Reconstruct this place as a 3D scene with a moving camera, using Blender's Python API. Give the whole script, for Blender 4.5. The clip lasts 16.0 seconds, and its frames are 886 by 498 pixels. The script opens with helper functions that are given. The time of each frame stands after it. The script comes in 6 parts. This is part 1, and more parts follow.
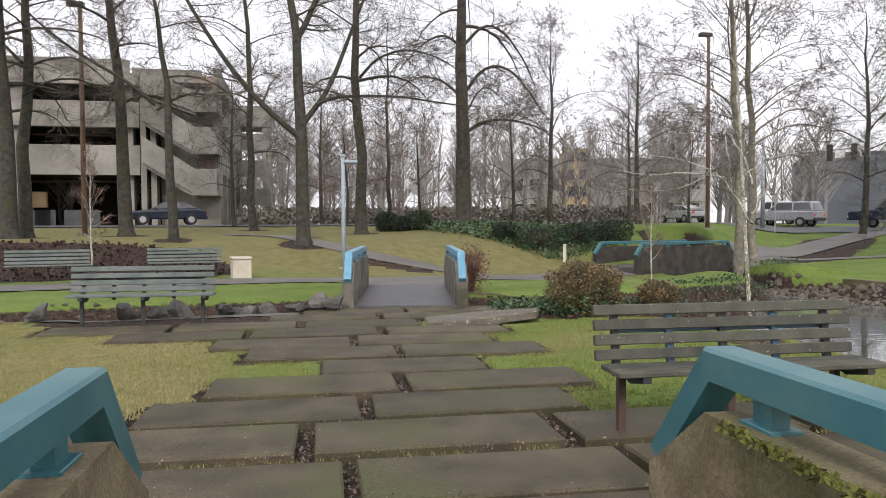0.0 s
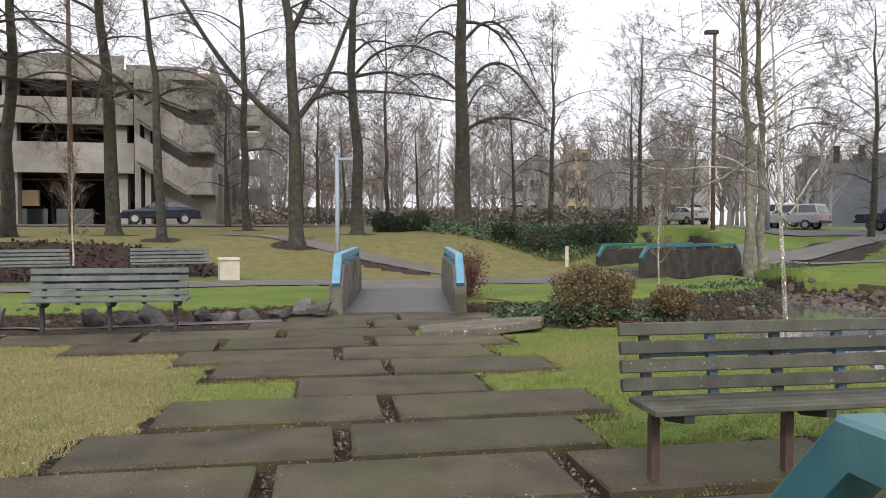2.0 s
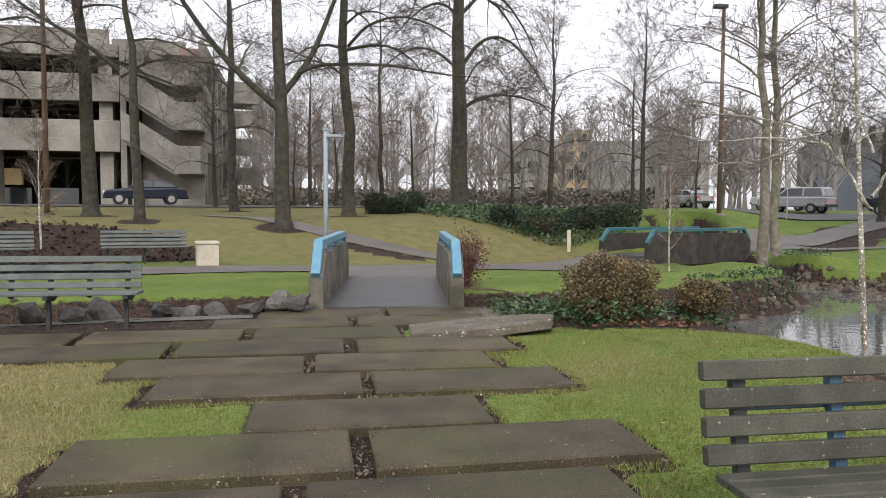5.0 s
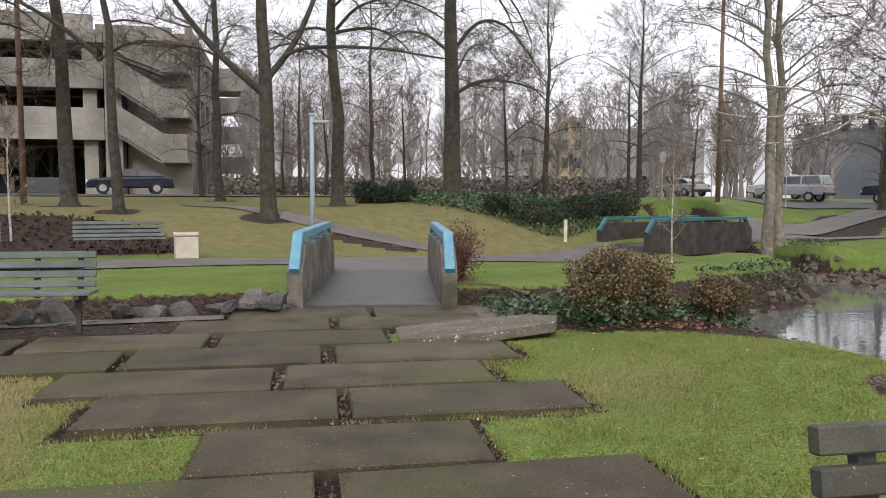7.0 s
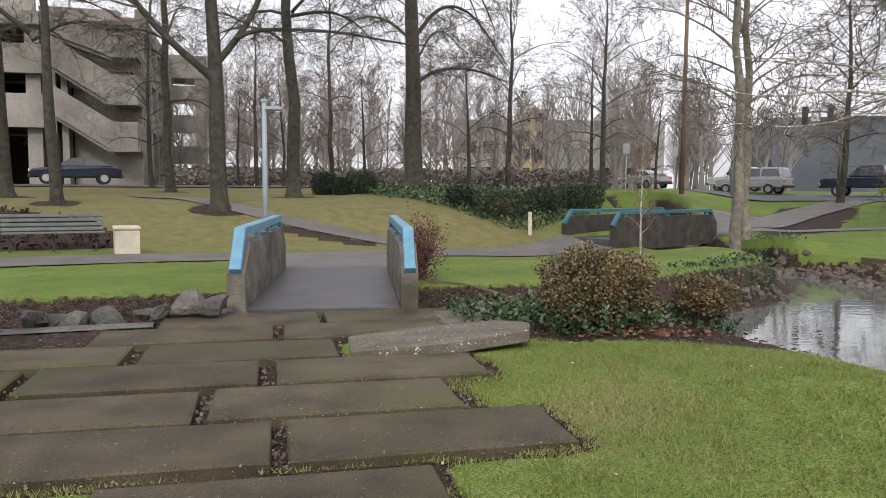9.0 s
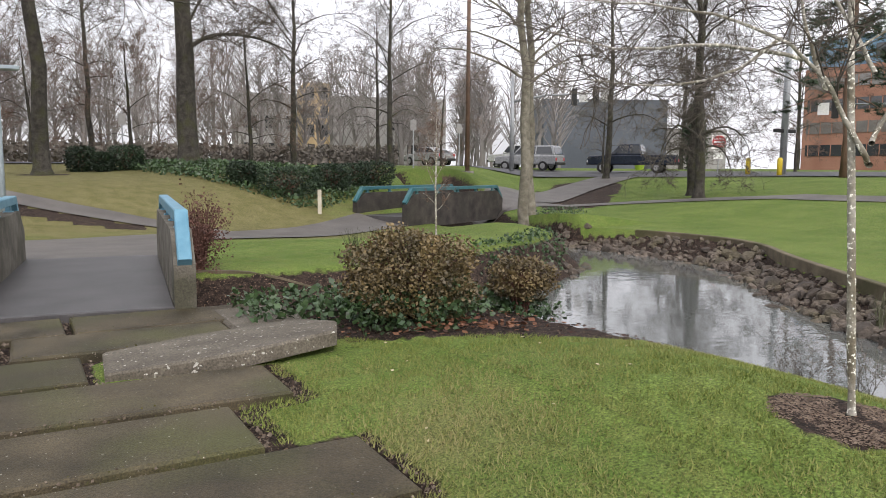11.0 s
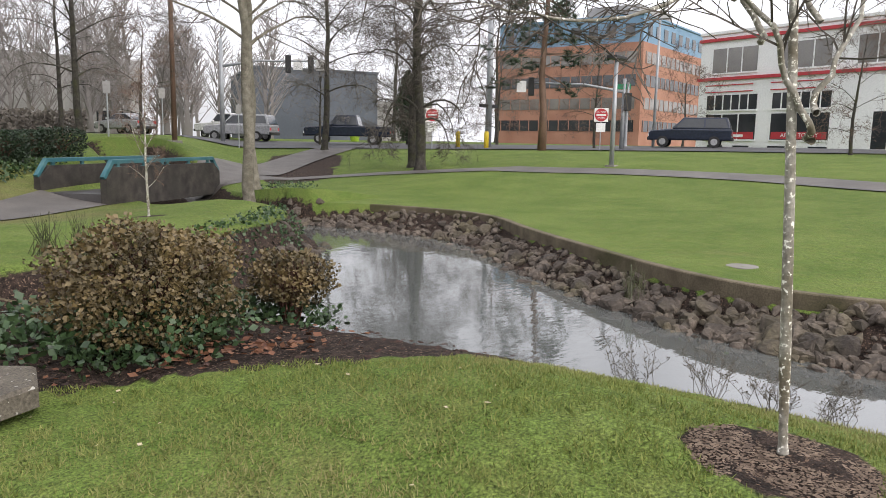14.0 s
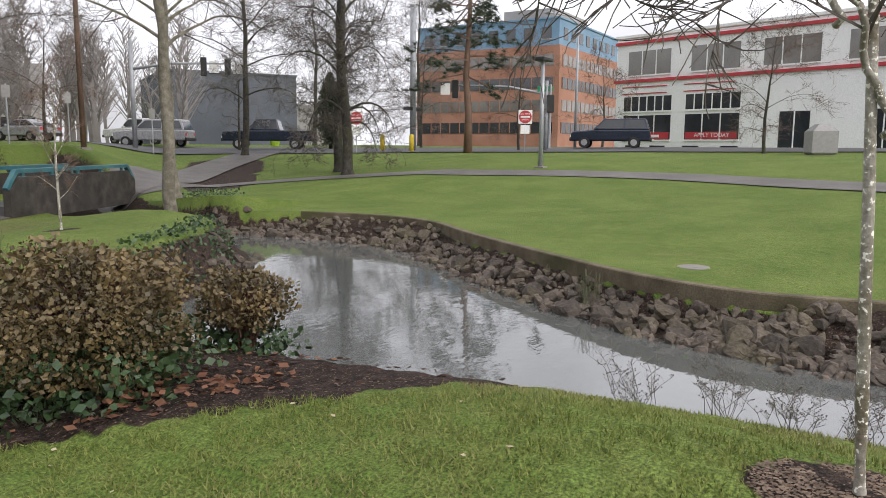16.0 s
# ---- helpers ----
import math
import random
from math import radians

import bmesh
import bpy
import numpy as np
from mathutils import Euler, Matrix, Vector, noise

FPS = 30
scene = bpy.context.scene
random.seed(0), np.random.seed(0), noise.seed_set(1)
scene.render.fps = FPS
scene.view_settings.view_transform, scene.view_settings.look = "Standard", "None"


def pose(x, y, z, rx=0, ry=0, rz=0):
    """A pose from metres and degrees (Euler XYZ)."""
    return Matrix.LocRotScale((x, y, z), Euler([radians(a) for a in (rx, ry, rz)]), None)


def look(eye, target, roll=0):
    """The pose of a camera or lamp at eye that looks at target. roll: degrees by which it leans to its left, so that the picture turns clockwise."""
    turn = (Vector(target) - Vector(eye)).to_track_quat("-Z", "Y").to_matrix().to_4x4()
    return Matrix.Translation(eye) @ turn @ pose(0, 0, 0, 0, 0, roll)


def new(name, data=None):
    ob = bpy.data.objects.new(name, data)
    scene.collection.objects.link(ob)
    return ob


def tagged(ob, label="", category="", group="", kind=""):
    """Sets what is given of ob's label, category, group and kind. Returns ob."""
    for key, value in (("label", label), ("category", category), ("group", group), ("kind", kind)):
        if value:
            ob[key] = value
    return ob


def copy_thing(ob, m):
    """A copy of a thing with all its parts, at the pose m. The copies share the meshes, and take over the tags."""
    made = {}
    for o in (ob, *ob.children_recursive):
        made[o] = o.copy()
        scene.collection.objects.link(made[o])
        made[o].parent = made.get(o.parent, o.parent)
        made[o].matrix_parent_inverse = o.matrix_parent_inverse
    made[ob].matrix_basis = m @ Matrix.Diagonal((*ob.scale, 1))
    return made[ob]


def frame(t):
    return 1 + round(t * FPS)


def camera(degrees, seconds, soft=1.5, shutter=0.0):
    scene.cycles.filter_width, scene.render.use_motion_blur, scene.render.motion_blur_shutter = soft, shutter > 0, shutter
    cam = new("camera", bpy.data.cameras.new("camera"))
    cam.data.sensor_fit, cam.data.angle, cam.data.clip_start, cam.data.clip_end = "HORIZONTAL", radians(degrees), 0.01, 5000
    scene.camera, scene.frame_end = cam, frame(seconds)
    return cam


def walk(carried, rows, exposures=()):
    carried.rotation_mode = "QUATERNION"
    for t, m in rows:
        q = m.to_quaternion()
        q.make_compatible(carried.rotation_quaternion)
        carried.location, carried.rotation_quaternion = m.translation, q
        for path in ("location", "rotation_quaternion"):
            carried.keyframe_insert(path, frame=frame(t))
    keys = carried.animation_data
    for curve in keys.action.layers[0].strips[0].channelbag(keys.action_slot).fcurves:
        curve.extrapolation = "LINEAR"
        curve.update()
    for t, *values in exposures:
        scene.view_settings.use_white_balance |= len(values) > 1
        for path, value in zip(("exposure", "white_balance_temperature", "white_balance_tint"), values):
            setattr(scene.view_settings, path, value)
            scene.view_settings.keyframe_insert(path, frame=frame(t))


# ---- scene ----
cam = camera(61.9, 16.0, soft=0.7)
PATH = [
    (0, (1.527, 0.097, 1.377), (1.847, 2.07, 1.313), -0.3),
    (0.5, (1.558, 0.317, 1.36), (1.878, 2.29, 1.297), -0.3),
    (1, (1.619, 0.544, 1.369), (1.94, 2.517, 1.313), -0.2),
    (1.5, (1.676, 0.788, 1.358), (1.997, 2.761, 1.31), -0.1),
    (2, (1.721, 1.024, 1.362), (2.043, 2.997, 1.301), -0.0),
    (2.5, (1.785, 1.236, 1.369), (2.107, 3.209, 1.304), -0.1),
    (3, (1.818, 1.461, 1.376), (2.143, 3.433, 1.298), 0.2),
    (3.5, (1.825, 1.719, 1.374), (2.154, 3.69, 1.283), 0.3),
    (4, (1.854, 1.94, 1.37), (2.185, 3.91, 1.267), 0.3),
    (6.3, (2.097, 2.997, 1.389), (2.432, 4.965, 1.268), 0.3),
    (6.5, (2.108, 3.078, 1.387), (2.446, 5.045, 1.26), 0.2),
    (7, (2.137, 3.292, 1.376), (2.488, 5.256, 1.236), 0.2),
    (7.5, (2.204, 3.507, 1.375), (2.604, 5.461, 1.227), 0.1),
    (8, (2.269, 3.74, 1.382), (2.686, 5.69, 1.224), 0.1),
    (8.2, (2.288, 3.834, 1.377), (2.706, 5.783, 1.219), 0.2),
    (10.3, (2.373, 4.763, 1.397), (3.11, 6.612, 1.2), 0.4),
    (10.5, (2.423, 4.892, 1.383), (3.239, 6.707, 1.182), 0.4),
    (11, (2.554, 5.228, 1.353), (3.538, 6.955, 1.133), 0.4),
    (11.5, (2.622, 5.471, 1.351), (3.722, 7.125, 1.117), 0.7),
    (12, (2.682, 5.714, 1.358), (3.896, 7.284, 1.109), 0.8),
    (12.5, (2.769, 5.944, 1.349), (4.098, 7.417, 1.092), 0.6),
    (13, (2.867, 6.169, 1.358), (4.263, 7.576, 1.088), 0.6),
    (13.5, (2.938, 6.389, 1.361), (4.395, 7.73, 1.078), 0.8),
    (14, (3.02, 6.623, 1.348), (4.579, 7.842, 1.061), 1.1),
    (14.5, (3.107, 6.849, 1.333), (4.719, 7.997, 1.042), 1.1),
    (15, (3.167, 7.027, 1.337), (4.796, 8.149, 1.044), 1.1),
    (15.5, (3.19, 7.156, 1.347), (4.839, 8.251, 1.062), 1.0),
    (16, (3.207, 7.202, 1.343), (4.889, 8.249, 1.067), 0.4),
]
walk(cam, [(t, look(eye, target, roll)) for t, eye, target, roll in PATH], [(0, 0.33, 6650, 14), (4, 0.32, 6650, 14), (7, 0.24, 6650, 14), (11, 0.3, 6650, 14), (13, 0.34, 6650, 14), (15, 0.26, 6650, 14), (16, 0.16, 6650, 14)])

# ---- world, sun, exposure ----
world = bpy.data.worlds.new("sky")
scene.world = world
world.use_nodes = True
wn, wl = world.node_tree.nodes, world.node_tree.links
sky = wn.new("ShaderNodeTexSky")
sky.sky_type = "NISHITA"
sky.sun_disc = False
sky.sun_elevation = radians(28)
sky.sun_rotation = radians(160)
sky.air_density, sky.dust_density, sky.ozone_density = 1.0, 4.0, 1.0
soft_sky = wn.new("ShaderNodeHueSaturation")
soft_sky.inputs["Saturation"].default_value = 0.3
soft_sky.inputs["Value"].default_value = 1.0
wl.new(sky.outputs[0], soft_sky.inputs["Color"])
cloud = wn.new("ShaderNodeTexNoise")
cloud.inputs["Scale"].default_value, cloud.inputs["Detail"].default_value = 2.2, 6.0
wco = wn.new("ShaderNodeTexCoord")
wl.new(wco.outputs["Generated"], cloud.inputs["Vector"])
cmix = wn.new("ShaderNodeMixRGB")
cmix.inputs[2].default_value = (8.3, 8.6, 9.2, 1)
cramp = wn.new("ShaderNodeMapRange")
cramp.inputs[1].default_value, cramp.inputs[2].default_value = 0.35, 0.62
cramp.inputs[3].default_value, cramp.inputs[4].default_value = 0.35, 0.95
wl.new(cloud.outputs[0], cramp.inputs[0])
wl.new(cramp.outputs[0], cmix.inputs[0])
wl.new(soft_sky.outputs[0], cmix.inputs[1])
wl.new(cmix.outputs[0], wn["Background"].inputs["Color"])
wn["Background"].inputs["Strength"].default_value = 0.15

sun = new("sun", bpy.data.lights.new("sun", "SUN"))
sun.data.energy, sun.data.angle, sun.data.color = 1.7, radians(10), (1.0, 0.97, 0.93)
sun.matrix_world = look((-12, -40, 30), (0, 0, 0))


# ---- materials ----
def mat(name, a, b, scale=4.0, rough=0.8, bump=0.3, fine=40.0, c=None, metal=0.0, vary=0.0, spots=None, depth=0.02, spec=0.5, grain=0.33):
    """A surface that wavers between colours a and b at one scale, with grain at another; c: stains; spots: specks of a colour."""
    a, b = tuple(v * 0.8 for v in a), tuple(v * 0.8 for v in b)
    m = bpy.data.materials.new(name)
    m.use_nodes = True
    nt = m.node_tree
    n, l = nt.nodes, nt.links
    p = n["Principled BSDF"]
    p.inputs["Roughness"].default_value = rough
    p.inputs["Metallic"].default_value = metal
    p.inputs["Specular IOR Level"].default_value = spec
    co = n.new("ShaderNodeTexCoord")
    n1 = n.new("ShaderNodeTexNoise")
    n1.inputs["Scale"].default_value, n1.inputs["Detail"].default_value = scale, 5
    n2 = n.new("ShaderNodeTexNoise")
    n2.inputs["Scale"].default_value, n2.inputs["Detail"].default_value = fine, 4
    geo = n.new("ShaderNodeNewGeometry")
    for t in (n1, n2):
        l.new(geo.outputs["Position"], t.inputs["Vector"])
    r = n.new("ShaderNodeMapRange")
    r.inputs[1].default_value, r.inputs[2].default_value = 0.32, 0.68
    l.new(n1.outputs[0], r.inputs[0])
    mix = n.new("ShaderNodeMixRGB")
    mix.inputs[1].default_value, mix.inputs[2].default_value = (*a, 1), (*b, 1)
    l.new(r.outputs[0], mix.inputs[0])
    out = mix.outputs[0]
    if c:
        n3 = n.new("ShaderNodeTexNoise")
        n3.inputs["Scale"].default_value, n3.inputs["Detail"].default_value = scale * 0.37, 6
        l.new(geo.outputs["Position"], n3.inputs["Vector"])
        r3 = n.new("ShaderNodeMapRange")
        r3.inputs[1].default_value, r3.inputs[2].default_value = 0.5, 0.66
        l.new(n3.outputs[0], r3.inputs[0])
        m3 = n.new("ShaderNodeMixRGB")
        m3.inputs[2].default_value = (*c, 1)
        l.new(r3.outputs[0], m3.inputs[0])
        l.new(out, m3.inputs[1])
        out = m3.outputs[0]
    if spots:
        v = n.new("ShaderNodeTexNoise")
        v.inputs["Scale"].default_value, v.inputs["Detail"].default_value = spots[1], 2
        l.new(geo.outputs["Position"], v.inputs["Vector"])
        rs = n.new("ShaderNodeMapRange")
        rs.inputs[1].default_value, rs.inputs[2].default_value = spots[2], spots[2] + 0.03
        l.new(v.outputs[0], rs.inputs[0])
        ms = n.new("ShaderNodeMixRGB")
        ms.inputs[2].default_value = (*spots[0], 1)
        l.new(rs.outputs[0], ms.inputs[0])
        l.new(out, ms.inputs[1])
        out = ms.outputs[0]
    g = n.new("ShaderNodeMapRange")
    g.inputs[1].default_value, g.inputs[2].default_value = 0.25, 0.75
    g.inputs[3].default_value, g.inputs[4].default_value = 1 - grain, 1 + grain
    l.new(n2.outputs[0], g.inputs[0])
    val = n.new("ShaderNodeHueSaturation")
    l.new(out, val.inputs["Color"])
    if vary:
        oi = n.new("ShaderNodeObjectInfo")
        rv = n.new("ShaderNodeMapRange")
        rv.inputs[3].default_value, rv.inputs[4].default_value = 1 - vary, 1 + vary
        l.new(oi.outputs["Random"], rv.inputs[0])
        mu = n.new("ShaderNodeMath")
        mu.operation = "MULTIPLY"
        l.new(rv.outputs[0], mu.inputs[0])
        l.new(g.outputs[0], mu.inputs[1])
        l.new(mu.outputs[0], val.inputs["Value"])
    else:
        l.new(g.outputs[0], val.inputs["Value"])
    l.new(val.outputs[0], p.inputs["Base Color"])
    if bump:
        bp = n.new("ShaderNodeBump")
        bp.inputs["Strength"].default_value, bp.inputs["Distance"].default_value = bump, depth
        l.new(n2.outputs[0], bp.inputs["Height"])
        l.new(bp.outputs[0], p.inputs["Normal"])
    return m


M_PAVER = mat("paver_concrete", (0.038, 0.031, 0.017), (0.105, 0.084, 0.05), 2.2, 0.62, 0.8, 110, c=(0.058, 0.058, 0.02), vary=0.2, spots=((0.3, 0.29, 0.25), 48, 0.71), depth=0.007, spec=0.3, grain=0.6)
M_SLAB = mat("broken_slab", (0.085, 0.072, 0.052), (0.15, 0.13, 0.10), 4.0, 0.8, 0.5, 70, vary=0.1, spots=((0.36, 0.35, 0.31), 26, 0.66), depth=0.008, grain=0.6)
M_DECK = mat("bridge_deck", (0.06, 0.057, 0.058), (0.10, 0.095, 0.097), 2.0, 0.42, 0.3, 80, depth=0.004)
M_PARAPET = mat("mossy_concrete", (0.12, 0.092, 0.045), (0.27, 0.22, 0.135), 5.0, 0.9, 0.6, 60, c=(0.085, 0.08, 0.03), depth=0.012)
M_PARAPET2 = mat("stained_concrete", (0.022, 0.019, 0.016), (0.07, 0.06, 0.05), 3.0, 0.9, 0.5, 50, c=(0.03, 0.028, 0.022), depth=0.012)
M_RAIL = mat("teal_paint", (0.03, 0.13, 0.155), (0.045, 0.165, 0.195), 6.0, 0.42, 0.12, 120, c=(0.06, 0.15, 0.16), depth=0.002, grain=0.12)
M_RAILB = mat("sky_blue_paint", (0.10, 0.27, 0.38), (0.17, 0.37, 0.49), 6.0, 0.45, 0.12, 120, depth=0.002, grain=0.12)
M_SLAT = mat("weathered_slat", (0.044, 0.045, 0.033), (0.088, 0.088, 0.066), 5.0, 0.75, 0.5, 120, vary=0.16, spots=((0.27, 0.28, 0.24), 46, 0.71), depth=0.004)
M_SLATB = mat("grey_blue_slat", (0.09, 0.11, 0.105), (0.15, 0.17, 0.16), 5.0, 0.75, 0.5, 120, vary=0.12, depth=0.004)
M_RUST = mat("rusty_leg", (0.045, 0.026, 0.02), (0.085, 0.045, 0.032), 9.0, 0.7, 0.4, 90, depth=0.003)
M_BLUEPOST = mat("blue_strap", (0.03, 0.09, 0.15), (0.05, 0.13, 0.2), 9.0, 0.5, 0.2, 90, depth=0.002)
M_DARKPOST = mat("dark_post", (0.016, 0.018, 0.020), (0.036, 0.040, 0.040), 9.0, 0.6, 0.2, 90, depth=0.002)
M_BARK = mat("furrowed_bark", (0.028, 0.025, 0.020), (0.082, 0.074, 0.061), 6.0, 0.95, 1.0, 26, c=(0.045, 0.045, 0.021), depth=0.05)
M_BARKP = mat("pale_bark", (0.13, 0.115, 0.085), (0.27, 0.25, 0.2), 7.0, 0.95, 0.8, 40, c=(0.11, 0.10, 0.07), depth=0.03)
M_BIRCH = mat("lichened_bark", (0.26, 0.24, 0.19), (0.5, 0.48, 0.42), 14.0, 0.9, 0.7, 60, c=(0.15, 0.13, 0.09), spots=((0.66, 0.65, 0.58), 60, 0.6), depth=0.01)
M_TWIG = mat("twig", (0.064, 0.054, 0.044), (0.128, 0.111, 0.092), 1.0, 0.95, 0)
# twig colour for far trees, lightened to stand in for distance haze
M_TWIG_HAZE = mat("haze_grey_twig", (0.12, 0.11, 0.098), (0.22, 0.2, 0.182), 1.0, 0.95, 0)
M_PARAPETB = mat("weathered_concrete", (0.10, 0.09, 0.072), (0.23, 0.21, 0.17), 4.0, 0.9, 0.6, 50, c=(0.055, 0.052, 0.034), depth=0.012)
M_TWIGR = mat("reddish_twig", (0.12, 0.075, 0.055), (0.2, 0.14, 0.11), 1.0, 0.95, 0)
M_ROCK = mat("basalt_rock", (0.047, 0.037, 0.029), (0.145, 0.117, 0.093), 3.0, 0.85, 0.8, 24, c=(0.085, 0.072, 0.043), vary=0.3, depth=0.03)
M_ROCKG = mat("grey_rock", (0.051, 0.048, 0.043), (0.136, 0.128, 0.115), 3.0, 0.85, 0.8, 24, vary=0.3, depth=0.03)
M_KERB = mat("edging_concrete", (0.10, 0.08, 0.05), (0.19, 0.155, 0.10), 3.0, 0.9, 0.5, 50, c=(0.06, 0.055, 0.022), vary=0.12, depth=0.01)
M_PATH = mat("asphalt_path", (0.1, 0.09, 0.08), (0.16, 0.145, 0.13), 1.2, 0.6, 0.35, 80, depth=0.006)
M_ROAD = mat("road_asphalt", (0.07, 0.07, 0.072), (0.11, 0.11, 0.112), 0.4, 0.7, 0.3, 60, depth=0.006)
M_MULCH = mat("bark_mulch", (0.034, 0.017, 0.011), (0.090, 0.046, 0.034), 9.0, 0.95, 1.0, 60, depth=0.03)
M_GRAVEL = mat("gravel", (0.10, 0.095, 0.085), (0.2, 0.19, 0.17), 20.0, 0.9, 1.0, 60, depth=0.02)
M_GCONC = mat("garage_concrete", (0.2, 0.188, 0.165), (0.33, 0.312, 0.28), 0.5, 0.9, 0.3, 6, c=(0.13, 0.12, 0.105), depth=0.02, grain=0.12)
M_RECESS = mat("pink_render", (0.24, 0.17, 0.14), (0.34, 0.25, 0.21), 0.8, 0.9, 0.2, 8)
# near-black concrete: the shade of the open decks is put into the colour
M_GSHADE = mat("garage_inside_shade", (0.015, 0.014, 0.013), (0.04, 0.037, 0.034), 0.6, 0.9, 0)
M_HEDGE = mat("hedge_leaf", (0.006, 0.019, 0.007), (0.021, 0.045, 0.016), 3.0, 0.6, 0, 9, vary=0.2)
M_IVY = mat("ivy_leaf", (0.025, 0.055, 0.020), (0.072, 0.128, 0.047), 3.0, 0.45, 0, 9)
M_BUSH = mat("bronze_leaf", (0.062, 0.05, 0.02), (0.23, 0.165, 0.07), 4.0, 0.55, 0, 9)
M_BUSHG = mat("olive_leaf", (0.05, 0.06, 0.025), (0.11, 0.115, 0.05), 4.0, 0.55, 0, 9)
M_REDSTEM = mat("red_brown_stem", (0.085, 0.034, 0.025), (0.170, 0.081, 0.060), 4.0, 0.8, 0, 9)
M_DRYLEAF = mat("dry_leaf", (0.13, 0.05, 0.03), (0.26, 0.12, 0.06), 5.0, 0.8, 0, 9)
M_PINE = mat("pine_needles", (0.012, 0.03, 0.010), (0.045, 0.075, 0.028), 2.0, 0.7, 0, 9)
M_GALV = mat("galvanised_steel", (0.36, 0.38, 0.40), (0.46, 0.48, 0.50), 3.0, 0.45, 0.1, 40, metal=0.35, grain=0.12)
M_BLUEGREY = mat("blue_grey_pole", (0.27, 0.33, 0.37), (0.36, 0.42, 0.46), 3.0, 0.5, 0.1, 40, grain=0.12)
M_BROWNPOLE = mat("brown_pole", (0.13, 0.075, 0.05), (0.2, 0.12, 0.08), 2.0, 0.7, 0.1, 40)
M_BIN = mat("tan_bin", (0.46, 0.41, 0.32), (0.58, 0.53, 0.43), 4.0, 0.8, 0.4, 50, grain=0.12)
M_WHITE = mat("white_paint", (0.93, 0.93, 0.92), (1.0, 1.0, 0.99), 0.4, 0.7, 0.1, 12, grain=0.12)
M_RED = mat("red_paint", (0.5, 0.03, 0.045), (0.6, 0.05, 0.06), 0.8, 0.6, 0.1, 12, grain=0.12)
M_SLATE = mat("slate_blue_wall", (0.095, 0.11, 0.135), (0.125, 0.14, 0.17), 0.25, 0.75, 0.2, 8, grain=0.12)
M_BRICK = mat("orange_brick", (0.36, 0.17, 0.115), (0.46, 0.235, 0.165), 0.4, 0.85, 0.2, 12, grain=0.12)
M_BLUEWALL = mat("blue_metal_cladding", (0.15, 0.28, 0.42), (0.2, 0.34, 0.49), 0.3, 0.6, 0.1, 8, grain=0.12)
M_TAN = mat("tan_stucco", (0.55, 0.40, 0.22), (0.66, 0.50, 0.3), 0.3, 0.85, 0.1, 8, grain=0.12)
M_GREYB = mat("grey_stucco", (0.33, 0.32, 0.31), (0.42, 0.41, 0.40), 0.2, 0.85, 0.1, 8, grain=0.12)
M_GLASS = mat("window_glass", (0.025, 0.03, 0.035), (0.05, 0.055, 0.06), 0.5, 0.08, 0, spec=0.8)
M_TYRE = mat("tyre_rubber", (0.015, 0.015, 0.015), (0.03, 0.03, 0.03), 9, 0.85, 0)
M_RIM = mat("wheel_rim", (0.4, 0.4, 0.4), (0.5, 0.5, 0.5), 9, 0.35, 0, metal=0.8)


def paint(name, rgb):
    return mat(name, tuple(v * 0.9 for v in rgb), rgb, 1.0, 0.25, 0, 9, spec=0.6)


P_DARK = paint("dark_blue_paint", (0.02, 0.028, 0.05))
P_WHITE = paint("white_car_paint", (0.75, 0.75, 0.75))
P_SILVER = paint("silver_car_paint", (0.38, 0.39, 0.4))
P_BLACK = paint("black_car_paint", (0.012, 0.012, 0.014))
M_BLACK = mat("black_plastic", (0.015, 0.015, 0.016), (0.03, 0.03, 0.03), 5, 0.5, 0)
M_GREEN = mat("green_sign", (0.0, 0.22, 0.10), (0.0, 0.26, 0.12), 3, 0.5, 0)
M_YELLOW = mat("yellow_paint", (0.7, 0.5, 0.02), (0.8, 0.6, 0.04), 3, 0.6, 0)
M_YGREEN = mat("lime_conifer", (0.25, 0.4, 0.02), (0.35, 0.5, 0.05), 9, 0.8, 0)


